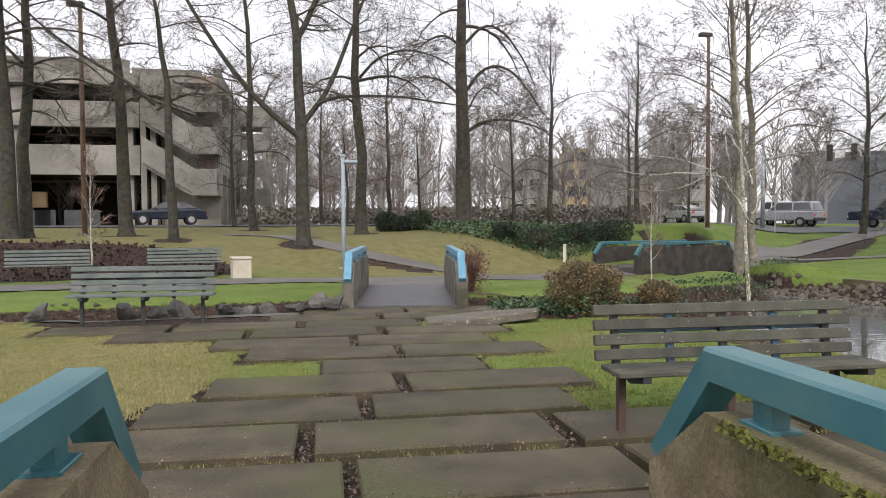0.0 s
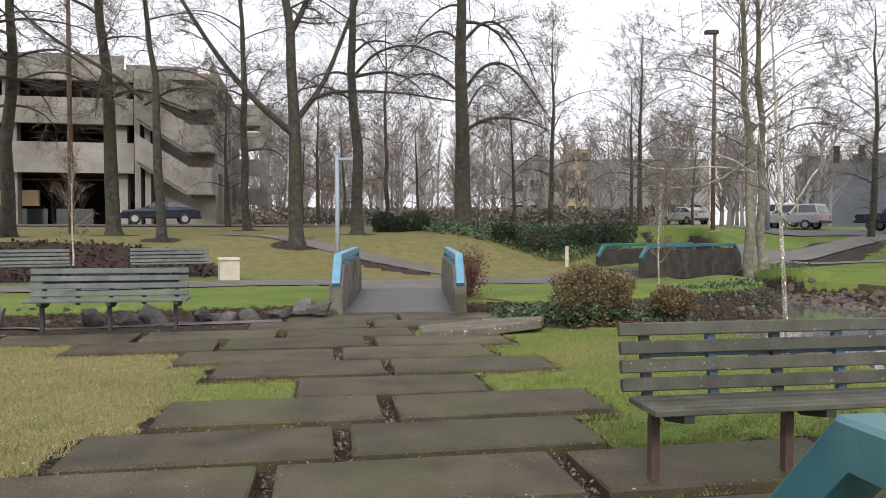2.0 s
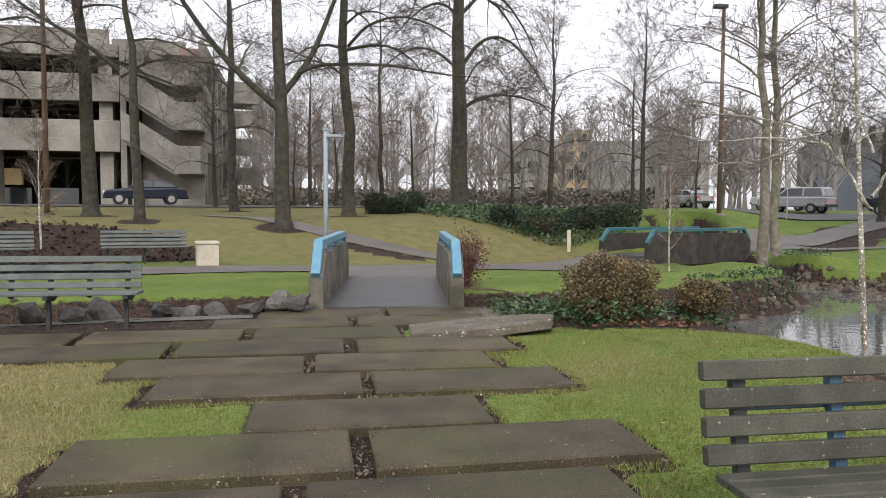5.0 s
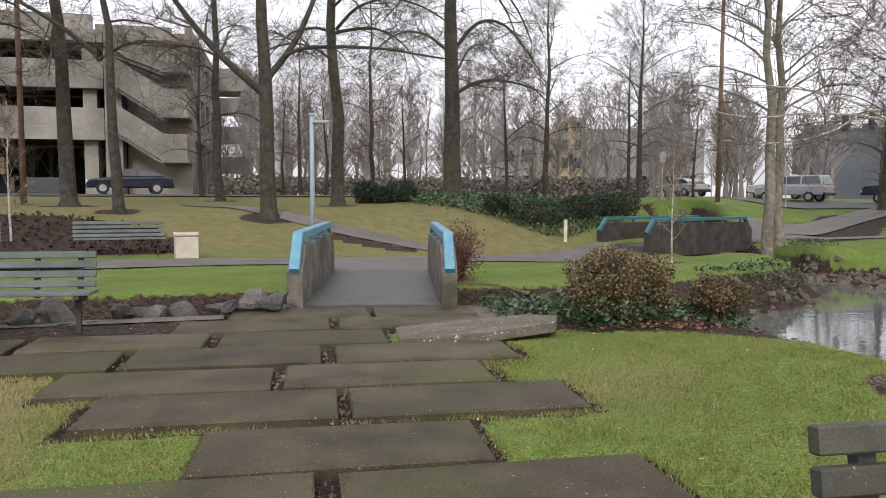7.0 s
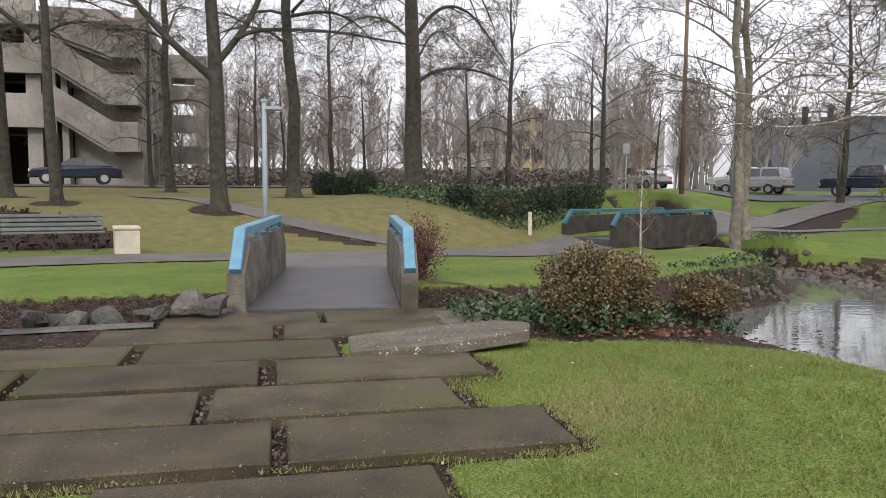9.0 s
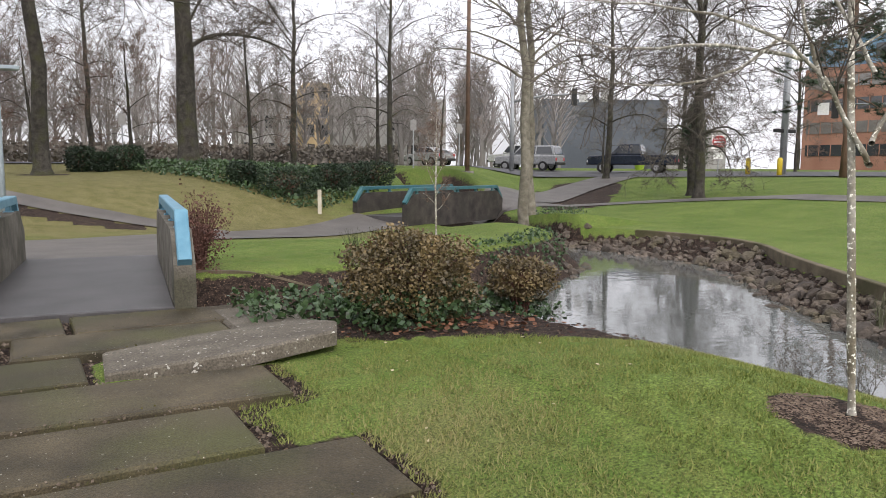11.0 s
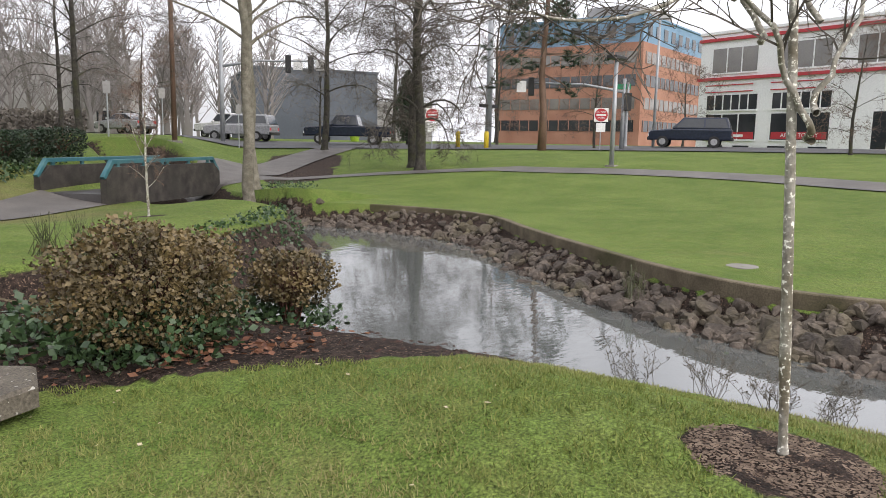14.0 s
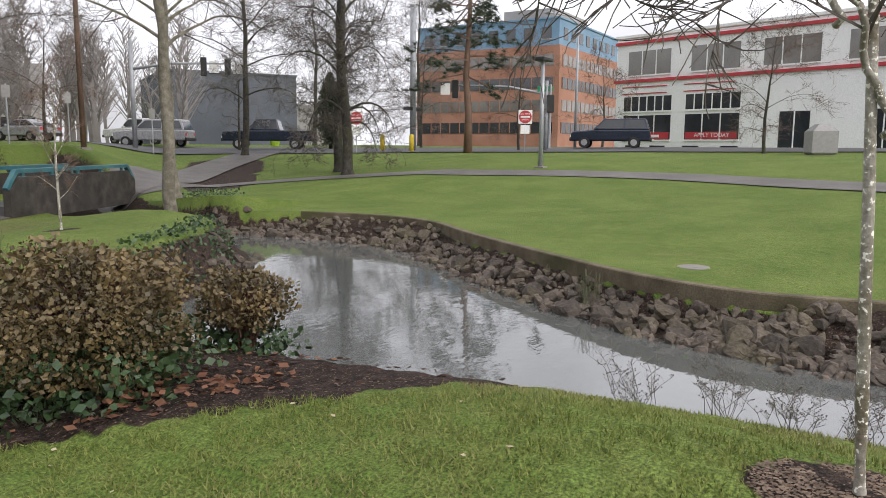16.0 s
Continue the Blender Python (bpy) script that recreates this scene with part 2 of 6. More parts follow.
def ground_material():
    """Lawn where the soil value is 0, dark soil and bark crumbs where it is 1; dry straw patches by the straw value."""
    m = bpy.data.materials.new("lawn_and_soil")
    m.use_nodes = True
    n, l = m.node_tree.nodes, m.node_tree.links
    p = n["Principled BSDF"]
    p.inputs["Roughness"].default_value = 0.9
    p.inputs["Specular IOR Level"].default_value = 0.2
    geo = n.new("ShaderNodeNewGeometry")

    def noise_at(scale, detail=5):
        t = n.new("ShaderNodeTexNoise")
        t.inputs["Scale"].default_value, t.inputs["Detail"].default_value = scale, detail
        l.new(geo.outputs["Position"], t.inputs["Vector"])
        return t.outputs[0]

    def ramp(src, a, b, c=0.0, d=1.0):
        r = n.new("ShaderNodeMapRange")
        for k, v in enumerate((a, b, c, d)):
            r.inputs[k + 1].default_value = v
        l.new(src, r.inputs[0])
        return r.outputs[0]

    def blend(f, a, b):
        x = n.new("ShaderNodeMixRGB")
        l.new(f, x.inputs[0])
        for k, v in ((1, a), (2, b)):
            if isinstance(v, tuple):
                x.inputs[k].default_value = (*v, 1)
            else:
                l.new(v, x.inputs[k])
        return x.outputs[0]

    at = n.new("ShaderNodeAttribute")
    at.attribute_name = "soil"
    st = n.new("ShaderNodeAttribute")
    st.attribute_name = "straw"
    grass = blend(ramp(noise_at(0.7), 0.35, 0.65), (0.088, 0.146, 0.026), (0.142, 0.2, 0.045))
    grass = blend(ramp(noise_at(5.0), 0.4, 0.75, 0, 0.6), grass, (0.18, 0.2, 0.058))
    grass = blend(ramp(noise_at(19.0, 3), 0.48, 0.7, 0, 0.55), grass, (0.07, 0.105, 0.02))
    dry = blend(ramp(noise_at(3.0), 0.3, 0.7), (0.13, 0.12, 0.045), (0.2, 0.172, 0.08))
    add = n.new("ShaderNodeMath")
    add.operation = "MULTIPLY_ADD"
    l.new(noise_at(1.3), add.inputs[0])
    add.inputs[1].default_value = 0.9
    add.inputs[2].default_value = -0.45
    s2 = n.new("ShaderNodeMath")
    s2.operation = "ADD"
    l.new(st.outputs["Fac"], s2.inputs[0])
    l.new(add.outputs[0], s2.inputs[1])
    grass = blend(ramp(s2.outputs[0], 0.3, 0.9, 0, 0.9), grass, dry)
    soil = blend(ramp(noise_at(14.0), 0.35, 0.65), (0.014, 0.010, 0.008), (0.052, 0.035, 0.027))
    soil = blend(ramp(noise_at(45.0, 2), 0.6, 0.68, 0, 0.8), soil, (0.22, 0.15, 0.105))
    edge = n.new("ShaderNodeMath")
    edge.operation = "MULTIPLY_ADD"
    l.new(noise_at(9.0), edge.inputs[0])
    edge.inputs[1].default_value = 0.7
    l.new(at.outputs["Fac"], edge.inputs[2])
    out = blend(ramp(edge.outputs[0], 0.72, 0.9), grass, soil)
    hs = n.new("ShaderNodeHueSaturation")
    l.new(out, hs.inputs["Color"])
    l.new(ramp(noise_at(70.0, 3), 0.3, 0.7, 0.4, 1.6), hs.inputs["Value"])
    l.new(hs.outputs[0], p.inputs["Base Color"])
    bp = n.new("ShaderNodeBump")
    bp.inputs["Strength"].default_value, bp.inputs["Distance"].default_value = 0.9, 0.03
    l.new(noise_at(60.0, 4), bp.inputs["Height"])
    l.new(bp.outputs[0], p.inputs["Normal"])
    return m


M_GROUND = ground_material()


def water_material():
    m = bpy.data.materials.new("pond_water")
    m.use_nodes = True
    n, l = m.node_tree.nodes, m.node_tree.links
    p = n["Principled BSDF"]
    p.inputs["Base Color"].default_value = (0.11, 0.117, 0.112, 1)
    p.inputs["Roughness"].default_value = 0.03
    p.inputs["IOR"].default_value = 1.75
    p.inputs["Specular IOR Level"].default_value = 0.9
    geo = n.new("ShaderNodeNewGeometry")
    mp = n.new("ShaderNodeMapping")
    mp.inputs["Scale"].default_value = (1.0, 2.2, 1.0)
    mp.inputs["Rotation"].default_value = (0, 0, radians(35))
    l.new(geo.outputs["Position"], mp.inputs["Vector"])
    t = n.new("ShaderNodeTexNoise")
    t.inputs["Scale"].default_value, t.inputs["Detail"].default_value = 3.2, 3
    l.new(mp.outputs[0], t.inputs["Vector"])
    bp = n.new("ShaderNodeBump")
    bp.inputs["Strength"].default_value, bp.inputs["Distance"].default_value = 0.12, 0.02
    l.new(t.outputs[0], bp.inputs["Height"])
    l.new(bp.outputs[0], p.inputs["Normal"])
    return m


M_WATER = water_material()
M_WINLIGHT = mat("pale_window_glass", (0.16, 0.15, 0.14), (0.26, 0.24, 0.22), 0.5, 0.12, 0, spec=0.8)


# ---- mesh helpers ----
class Build:
    """Collects vertices and faces of one mesh."""

    def __init__(self):
        self.v, self.f = [], []

    def box(self, x0, x1, y0, y1, z0, z1, m=None, bevel=0.0):
        b = min(bevel, (x1 - x0) / 3, (y1 - y0) / 3, (z1 - z0) / 3)
        k = len(self.v)
        if b <= 0:
            pts = [(x, y, z) for z in (z0, z1) for y in (y0, y1) for x in (x0, x1)]
            fs = [(0, 2, 3, 1), (4, 5, 7, 6), (0, 1, 5, 4), (2, 6, 7, 3), (0, 4, 6, 2), (1, 3, 7, 5)]
        else:
            pts = []
            for z, o in ((z0, b), (z0 + b, 0), (z1 - b, 0), (z1, b)):
                pts += [(x0 + o, y0 + o, z), (x1 - o, y0 + o, z), (x1 - o, y1 - o, z), (x0 + o, y1 - o, z)]
            fs = [(3, 2, 1, 0), (12, 13, 14, 15)]
            for r in range(3):
                for i in range(4):
                    fs.append((4 * r + i, 4 * r + (i + 1) % 4, 4 * r + 4 + (i + 1) % 4, 4 * r + 4 + i))
        self.v += [tuple(m @ Vector(q)) for q in pts] if m else pts
        self.f += [tuple(k + i for i in f) for f in fs]
        return self

    def tube(self, pts, radii, sides=6, cap=True):
        k = len(self.v)
        pts = [Vector(p) for p in pts]
        side = None
        for i, p in enumerate(pts):
            d = (pts[min(i + 1, len(pts) - 1)] - pts[max(i - 1, 0)]).normalized()
            if side is None:
                side = d.orthogonal().normalized()
            side = (side - d * side.dot(d)).normalized()
            up = d.cross(side)
            for s in range(sides):
                a = 2 * math.pi * s / sides
                self.v.append(tuple(p + (side * math.cos(a) + up * math.sin(a)) * radii[i]))
        for i in range(len(pts) - 1):
            for s in range(sides):
                t = (s + 1) % sides
                self.f.append((k + i * sides + s, k + i * sides + t, k + (i + 1) * sides + t, k + (i + 1) * sides + s))
        if cap and sides > 2:
            self.f.append(tuple(k + s for s in reversed(range(sides))))
            self.f.append(tuple(k + (len(pts) - 1) * sides + s for s in range(sides)))
        return self

    def prism(self, outline, z0, z1):
        """An upright prism over an outline, given counter-clockwise."""
        k, n = len(self.v), len(outline)
        self.v += [(x, y, z0) for x, y in outline] + [(x, y, z1) for x, y in outline]
        self.f.append(tuple(k + i for i in reversed(range(n))))
        self.f.append(tuple(k + n + i for i in range(n)))
        self.f += [(k + i, k + (i + 1) % n, k + n + (i + 1) % n, k + n + i) for i in range(n)]
        return self

    def side_prism(self, outline, x0, x1):
        """A prism along x over an outline of (y, z)."""
        k, n = len(self.v), len(outline)
        self.v += [(x0, y, z) for y, z in outline] + [(x1, y, z) for y, z in outline]
        self.f.append(tuple(k + i for i in reversed(range(n))))
        self.f.append(tuple(k + n + i for i in range(n)))
        self.f += [(k + i, k + (i + 1) % n, k + n + (i + 1) % n, k + n + i) for i in range(n)]
        return self

    def leaf(self, p, size, rng):
        """One folded leaf: two triangles at a random turn."""
        k = len(self.v)
        d = Vector((rng.uniform(-1, 1), rng.uniform(-1, 1), rng.uniform(-0.6, 1))).normalized()
        s = d.orthogonal().normalized()
        s = (Matrix.Rotation(rng.uniform(0, 6.28), 3, d) @ s) * size * 0.38
        p = Vector(p)
        self.v += [tuple(p), tuple(p + d * size * 0.5 + s), tuple(p + d * size), tuple(p + d * size * 0.5 - s)]
        self.f += [(k, k + 1, k + 2), (k, k + 2, k + 3)]

    def mesh(self, name, material, smooth=False):
        me = bpy.data.meshes.new(name)
        me.from_pydata(self.v, [], self.f)
        me.materials.append(material)
        if smooth:
            me.polygons.foreach_set("use_smooth", [True] * len(me.polygons))
        me.update()
        return me


def part(name, b, material, parent, label="", smooth=False):
    ob = new(name, b.mesh(name, material, smooth))
    ob.parent = parent
    if label:
        ob["label"] = label
    return ob


def thing(name, label, category, at=None, group="", kind=""):
    ob = new(name)
    ob.empty_display_size = 0.2
    if at is not None:
        ob.matrix_basis = at
    return tagged(ob, label, category, group, kind)


def single(name, b, material, label, category, at=None, group="", kind="", smooth=False):
    ob = new(name, b.mesh(name, material, smooth))
    if at is not None:
        ob.matrix_basis = at
    return tagged(ob, label, category, group, kind)


# ---- the lie of the land ----
WATER_Z = -0.8
POND = [(11.6, -40), (11.2, 0), (10.98, 7.33), (11.07, 8.06), (11.29, 8.77), (11.5, 9.76), (12.37, 11.33), (13.41, 13.1), (15.2, 15.2), (16.0, 17.0), (15.9, 19.2), (15.4, 21.7), (16.6, 25.5), (18.3, 30), (20, 36), (18, 36.5),
        (16.4, 31), (14.9, 26.5), (14.3, 22.5), (14.0, 20.0), (13.7, 18.5), (13.0, 17.6), (11.6, 16.4), (10.4, 15.8), (9.2, 15.1), (8.2, 14.6), (6.5, 14.5), (3.0, 14.6), (-1, 14.2), (-6, 13), (-30, 11.5),
        (-30, 9.8), (-6, 11.6), (-2.5, 12.5), (1.8, 13.2), (4.5, 13.3), (6.2, 12.9), (7.2, 11.8), (7.4, 10.5), (7.75, 9.2), (8.0, 7.5), (8.3, 4), (8.5, 0), (8.6, -40)]
WALL = [(13.4, -20.0), (12.7, 0.0), (12.3, 5.0), (12.1, 7.4), (11.9, 8.2), (11.95, 9.0), (12.4, 10.2), (13.6, 12.0), (15.15, 14.2), (16.5, 15.7), (17.0, 17.2), (16.75, 19.4), (15.75, 21.2)]


def rounded(line, times):
    """The line with its corners cut."""
    p = np.array(line, float)
    for _ in range(times):
        q = [p[0]]
        for a, c in zip(p, p[1:]):
            q += [a * 0.75 + c * 0.25, a * 0.25 + c * 0.75]
        p = np.array(q + [p[-1]])
    return [tuple(v) for v in p]


WALL = rounded(WALL, 2)
RIGHT = WALL + [(16.0, 23.0), (17.2, 26.0), (20.0, 31.0), (24, 38), (60, 90), (300, 90), (300, -80), (13.4, -80)]


def seg_dist(px, py, ax, ay, bx, by):
    t = np.clip(((px - ax) * (bx - ax) + (py - ay) * (by - ay)) / ((bx - ax) ** 2 + (by - ay) ** 2 + 1e-9), 0, 1)
    return np.hypot(px - ax - t * (bx - ax), py - ay - t * (by - ay))


def line_dist(px, py, line):
    d = np.full(np.shape(px), 1e9)
    for (a, b), (c, e) in zip(line, line[1:]):
        d = np.minimum(d, seg_dist(px, py, a, b, c, e))
    return d


def inside(px, py, ring):
    w = np.zeros(np.shape(px), bool)
    for (ax, ay), (bx, by) in zip(ring, ring[1:] + ring[:1]):
        hit = ((ay > py) != (by > py)) & (px < (bx - ax) * (py - ay) / (by - ay + 1e-12) + ax)
        w ^= hit
    return w


def step(a, b, x):
    t = np.clip((x - a) / (b - a), 0, 1)
    return t * t * (3 - 2 * t)


def land(x, y):
    """The height of the ground."""
    x, y = np.asarray(x, float), np.asarray(y, float)
    far = np.hypot(x - 1, y - 2)
    z = -0.06 * step(9, 14, far) + 1.05 * step(19.5, 27.5, far) + 0.45 * step(27.5, 48, far)
    valley = np.exp(-(seg_dist(x, y, 10.5, 24.0, 17, 27.2) / 4.3) ** 2)
    flat = np.exp(-(seg_dist(x, y, 4, 22.0, 10, 24.5) / 3.2) ** 2)
    z = z * (1 - flat) - 0.2 * flat
    z = z * (1 - valley) - 0.5 * valley
    z = z + 0.26 * np.exp(-((x - 8.6) / 4.0) ** 2 - ((y - 35.5) / 3.6) ** 2)
    z = z + 0.2 * np.exp(-((x - 5.8) / 1.1) ** 2 - ((y - 7.9) / 2.0) ** 2)
    z = z + 0.08 * np.exp(-((x - 8.8) / 2.6) ** 2 - ((y - 18.4) / 2.2) ** 2)
    z = z - 0.16 * step(6.2, 7.6, x) * step(12.5, 11, y)
    edge = WALL + RIGHT[len(WALL):len(WALL) + 3]
    dr = line_dist(x, y, edge)
    zr = -0.27 + 0.85 * step(1, 14, dr) + 0.42 * step(9, 19, dr) + 0.34 * step(17, 36, dr)
    on_right = inside(x, y, RIGHT)
    side = line_dist(x, y, RIGHT[:-2]) * np.where(on_right, 1, -1)
    mix = np.where(y > 21, step(-2.0, 3.0, side), on_right * 1.0)
    z = z * (1 - mix) + zr * mix
    z = np.where(on_right & (side < 0.06) & (y < 21), -0.42, z)
    z = z - 0.03 * ((x > -2.2) & (x < 5.1) & (y > 2.6) & (y < 12.6))
    dw = line_dist(x, y, POND + POND[:1])
    wet = inside(x, y, POND)
    right_bank = (~on_right) & (side > -2.2) & (y < 21.2) & ~wet & (x > 10.2)
    width = np.where(right_bank, 1.1, 0.7)
    bank = step(0.0, 1.0, dw / width)
    top = np.where(right_bank, -0.35, z)
    return np.where(wet, WATER_Z - 0.45 * step(0, 0.8, dw), np.where(right_bank | (dw < width) & ~on_right, WATER_Z * (1 - bank) + top * bank, z))


def ground_at(x, y):
    return float(land(np.array([x]), np.array([y]))[0])


# ---- ground, water, paths ----
def spread(*runs):
    out = []
    for a, b, s in runs:
        out += list(np.arange(a, b - 1e-6, s))
    return np.array(out + [runs[-1][1]])


PAVERS = [(3.66, (0.45, 2.15)), (4.44, (0.02, 1.70, 3.36)), (5.32, (-0.26, 1.456, 3.18, 4.86)), (6.106, (0.186, 1.891)), (6.95, (0.546, 2.26)), (7.711, (1.50,)), (8.598, (0.70, 2.38)),
          (9.368, (0.235, 1.925)), (10.172, (-1.10, 0.61, 2.335)), (10.95, (-2.17, -0.465, 1.262)), (11.74, (0.72, 2.42)), (12.5, (1.2, 2.86))]
SLAB_L, SLAB_W = 1.61, 0.695
RINGS = [(5.93, 7.24, 0.37), (10.9, 20.2, 0.35), (0.84, 27.1, 0.9), (3.16, 32.1, 0.8), (-3.72, 27.6, 0.7), (-1.87, 38, 0.8), (-6.2, 31.15, 1.0), (-9.27, 28.6, 1.2), (26.2, 26.0, 1.0), (31.7, 37.6, 2.0), (14.9, 22.1, 0.9)]
BED = [(-14.0, 19.2), (-6.0, 20.8), (-3.0, 21.9), (-1.0, 22.4), (-1.5, 24.2), (-2.6, 25.6), (-5.5, 26.6), (-14.0, 25.5)]
BED2 = [(2.0, 25.3), (4.8, 23.9), (5.3, 24.4), (2.5, 25.8)]
BUSHBED = [(4.1, 10.62), (4.75, 10.62), (5.05, 10.36), (5.4, 10.02), (5.85, 9.64), (6.3, 9.26), (7.0, 9.0), (7.6, 8.85), (8.3, 9.2), (8.2, 11.8), (6.8, 12.9), (4.6, 13.4), (4.1, 12.6), (4.0, 11.4)]
STREETBED = [(19.5, 27.0), (23.0, 28.0), (31.0, 35.5), (29.0, 38.0), (22.0, 32.5)]


def ground_sheet():
    xs = spread((-700, -100, 120), (-100, -40, 6), (-40, -12, 1), (-12, -3, 0.3), (-3, 18, 0.13), (18, 26, 0.3), (26, 60, 1), (60, 140, 6), (140, 700, 120))
    ys = spread((-700, -100, 120), (-100, -20, 6), (-20, -6, 1), (-6, 2, 0.3), (2, 23, 0.13), (23, 32, 0.3), (32, 70, 1), (70, 160, 6), (160, 700, 120))
    X, Y = np.meshgrid(xs, ys)
    Z = land(X, Y)
    rng = np.random.default_rng(3)
    Z += rng.normal(0, 0.008, Z.shape) * (np.hypot(X - 3, Y - 8) < 14)
    soil = np.zeros(X.shape)
    for far, starts in PAVERS:
        for s in starts:
            soil[(X > s - 0.07) & (X < s + SLAB_L + 0.1) & (Y > far - SLAB_W - 0.1) & (Y < far + 0.06)] = 1
    Z[(soil > 0.5)] = -0.075
    Z[(X > 0.62) & (X < 3.1) & (Y > -6) & (Y < 2.95)] = -0.9
    for x, y, r in RINGS:
        soil = np.maximum(soil, step(r * 1.15, r * 0.75, np.hypot(X - x, Y - y) * (1 + 0.06 * np.sin(3 * np.arctan2(Y - y, X - x)))))
    for ring in (BED, BED2, BUSHBED, STREETBED):
        soil = np.maximum(soil, inside(X, Y, ring) * 1.0)
    dw = line_dist(X, Y, POND + POND[:1])
    soil = np.maximum(soil, np.where(inside(X, Y, POND), 1, step(0.75, 0.4, dw)))
    soil[(X > -2.6) & (X < 1.0) & (Y > 11.0) & (Y < 12.6)] = 0.8
    right = inside(X, Y, RIGHT)
    soil[right] = 0
    for ring in (STREETBED,):
        soil = np.maximum(soil, inside(X, Y, ring) * 1.0)
    soil[(line_dist(X, Y, WALL) < 1.9) & ~right & (X > 10.5)] = 1
    straw = 0.9 * step(1.2, 0.2, X) * step(13, 10, Y) + 0.85 * step(20, 25, Y) * step(16, 8, X) + 0.25 * step(18, 10, X) * step(14, 16, Y)
    straw = straw + 0.35 * step(14, 11, Y) * np.clip(np.sin(X * 1.7 + 1.3 * np.sin(Y * 1.1)) * np.sin(Y * 1.3 + 0.7 * X), 0, 1)
    straw = np.clip(straw + 0.3 * np.exp(-(((X - 4) / 1.6) ** 2 + ((Y - 7.5) / 2.5) ** 2)), 0, 1)
    n, m = X.shape
    verts = np.stack([X, Y, Z], -1).reshape(-1, 3)
    idx = np.arange(n * m).reshape(n, m)
    quads = np.stack([idx[:-1, :-1], idx[:-1, 1:], idx[1:, 1:], idx[1:, :-1]], -1).reshape(-1, 4)
    me = bpy.data.meshes.new("ground")
    me.from_pydata(verts.tolist(), [], quads.tolist())
    for key, val in (("soil", soil), ("straw", straw)):
        a = me.attributes.new(key, "FLOAT", "POINT")
        a.data.foreach_set("value", val.reshape(-1).astype(np.float32))
    me.materials.append(M_GROUND)
    me.polygons.foreach_set("use_smooth", [True] * len(me.polygons))
    me.update()
    return tagged(new("ground", me), "patchy winter lawn with bare soil and bark beds", "ground", kind="structure")


ground_sheet()

b = Build()
b.v = [(x, y, WATER_Z) for x, y in POND]
b.f = [tuple(range(len(POND)))]
bm = bmesh.new()
ring = [bm.verts.new(v) for v in b.v]
bm.faces.new(ring)
bmesh.ops.triangulate(bm, faces=bm.faces[:])
me = bpy.data.meshes.new("water")
bm.to_mesh(me)
bm.free()
me.materials.append(M_WATER)
tagged(new("water", me), "calm grey pond water reflecting bare trees", "water", kind="structure")


def strip(name, line, width, material, label, lift=0.025, step_len=0.5, across=5):
    """A path laid on the land along a smoothed line."""
    p = np.array(line, float)
    for _ in range(3):
        q = [p[0]]
        for a, c in zip(p, p[1:]):
            q += [a * 0.75 + c * 0.25, a * 0.25 + c * 0.75]
        p = np.array(q + [p[-1]])
    d = np.gradient(p, axis=0)
    d /= np.linalg.norm(d, axis=1)[:, None] + 1e-9
    nrm = np.stack([-d[:, 1], d[:, 0]], 1)
    bb = Build()
    rows = []
    for k in range(across + 1):
        o = (k / across - 0.5) * width
        q = p + nrm * o
        rows.append(np.column_stack([q, land(q[:, 0], q[:, 1]) + lift]))
    grid = np.stack(rows, 1)
    n = len(p)
    bb.v = [tuple(v) for v in grid.reshape(-1, 3)]
    w = across + 1
    bb.f = [(i * w + k, (i + 1) * w + k, (i + 1) * w + k + 1, i * w + k + 1) for i in range(n - 1) for k in range(across)]
    bb.f = [tuple(reversed(f)) for f in bb.f]
    return single(name, bb, material, label, "path", kind="structure", smooth=True)


strip("path", [(-40, 15.5), (-12, 17.6), (-5, 18.9), (-1, 19.9), (2.5, 20.9), (6.2, 22.6), (9.5, 24.6), (12.6, 26.7)], 2.0, M_PATH, "worn asphalt footpath across the lawns")
strip("path", [(3.4, 16.9), (3.6, 18.6), (3.7, 21.2)], 2.4, M_PATH, "asphalt apron where a footbridge meets the path", 0.045)
strip("path", [(7.6, 23.7), (5.0, 25.0), (2.5, 26.1), (0.0, 28.6), (-2.5, 33)], 0.8, M_PATH, "narrow footpath curving over the lawn", 0.03)
strip("path", [(17.6, 29.0), (18.9, 28.7), (22.3, 29.6), (24.6, 27.5), (25.7, 24.3), (26.4, 21.0), (27.2, 18.0), (27.05, 14.9), (26.2, 12.1), (23.6, 8.2), (20.5, 3.0), (17, -5)], 1.4, M_PATH, "asphalt footpath curving over a green lawn", 0.028)
strip("path", [(17.8, 29.2), (20.0, 30.2), (22.4, 32.0), (27.7, 35.4), (32.2, 37.4), (38, 41)], 2.2, M_PATH, "asphalt footpath climbing towards the street", 0.045)
strip("road", [(52, -60), (49.5, 0), (46, 22), (40, 38), (33, 46), (16, 52), (-12, 48), (-60, 36)], 11.0, M_ROAD, "grey asphalt street behind the park", 0.05, across=10)


strip("gravel", [(-9, 10.4), (-4, 11.9), (-1.5, 12.1), (0.2, 12.3), (1.1, 12.4)], 0.85, M_GRAVEL, "strip of grey gravel behind the channel boulders", 0.012)


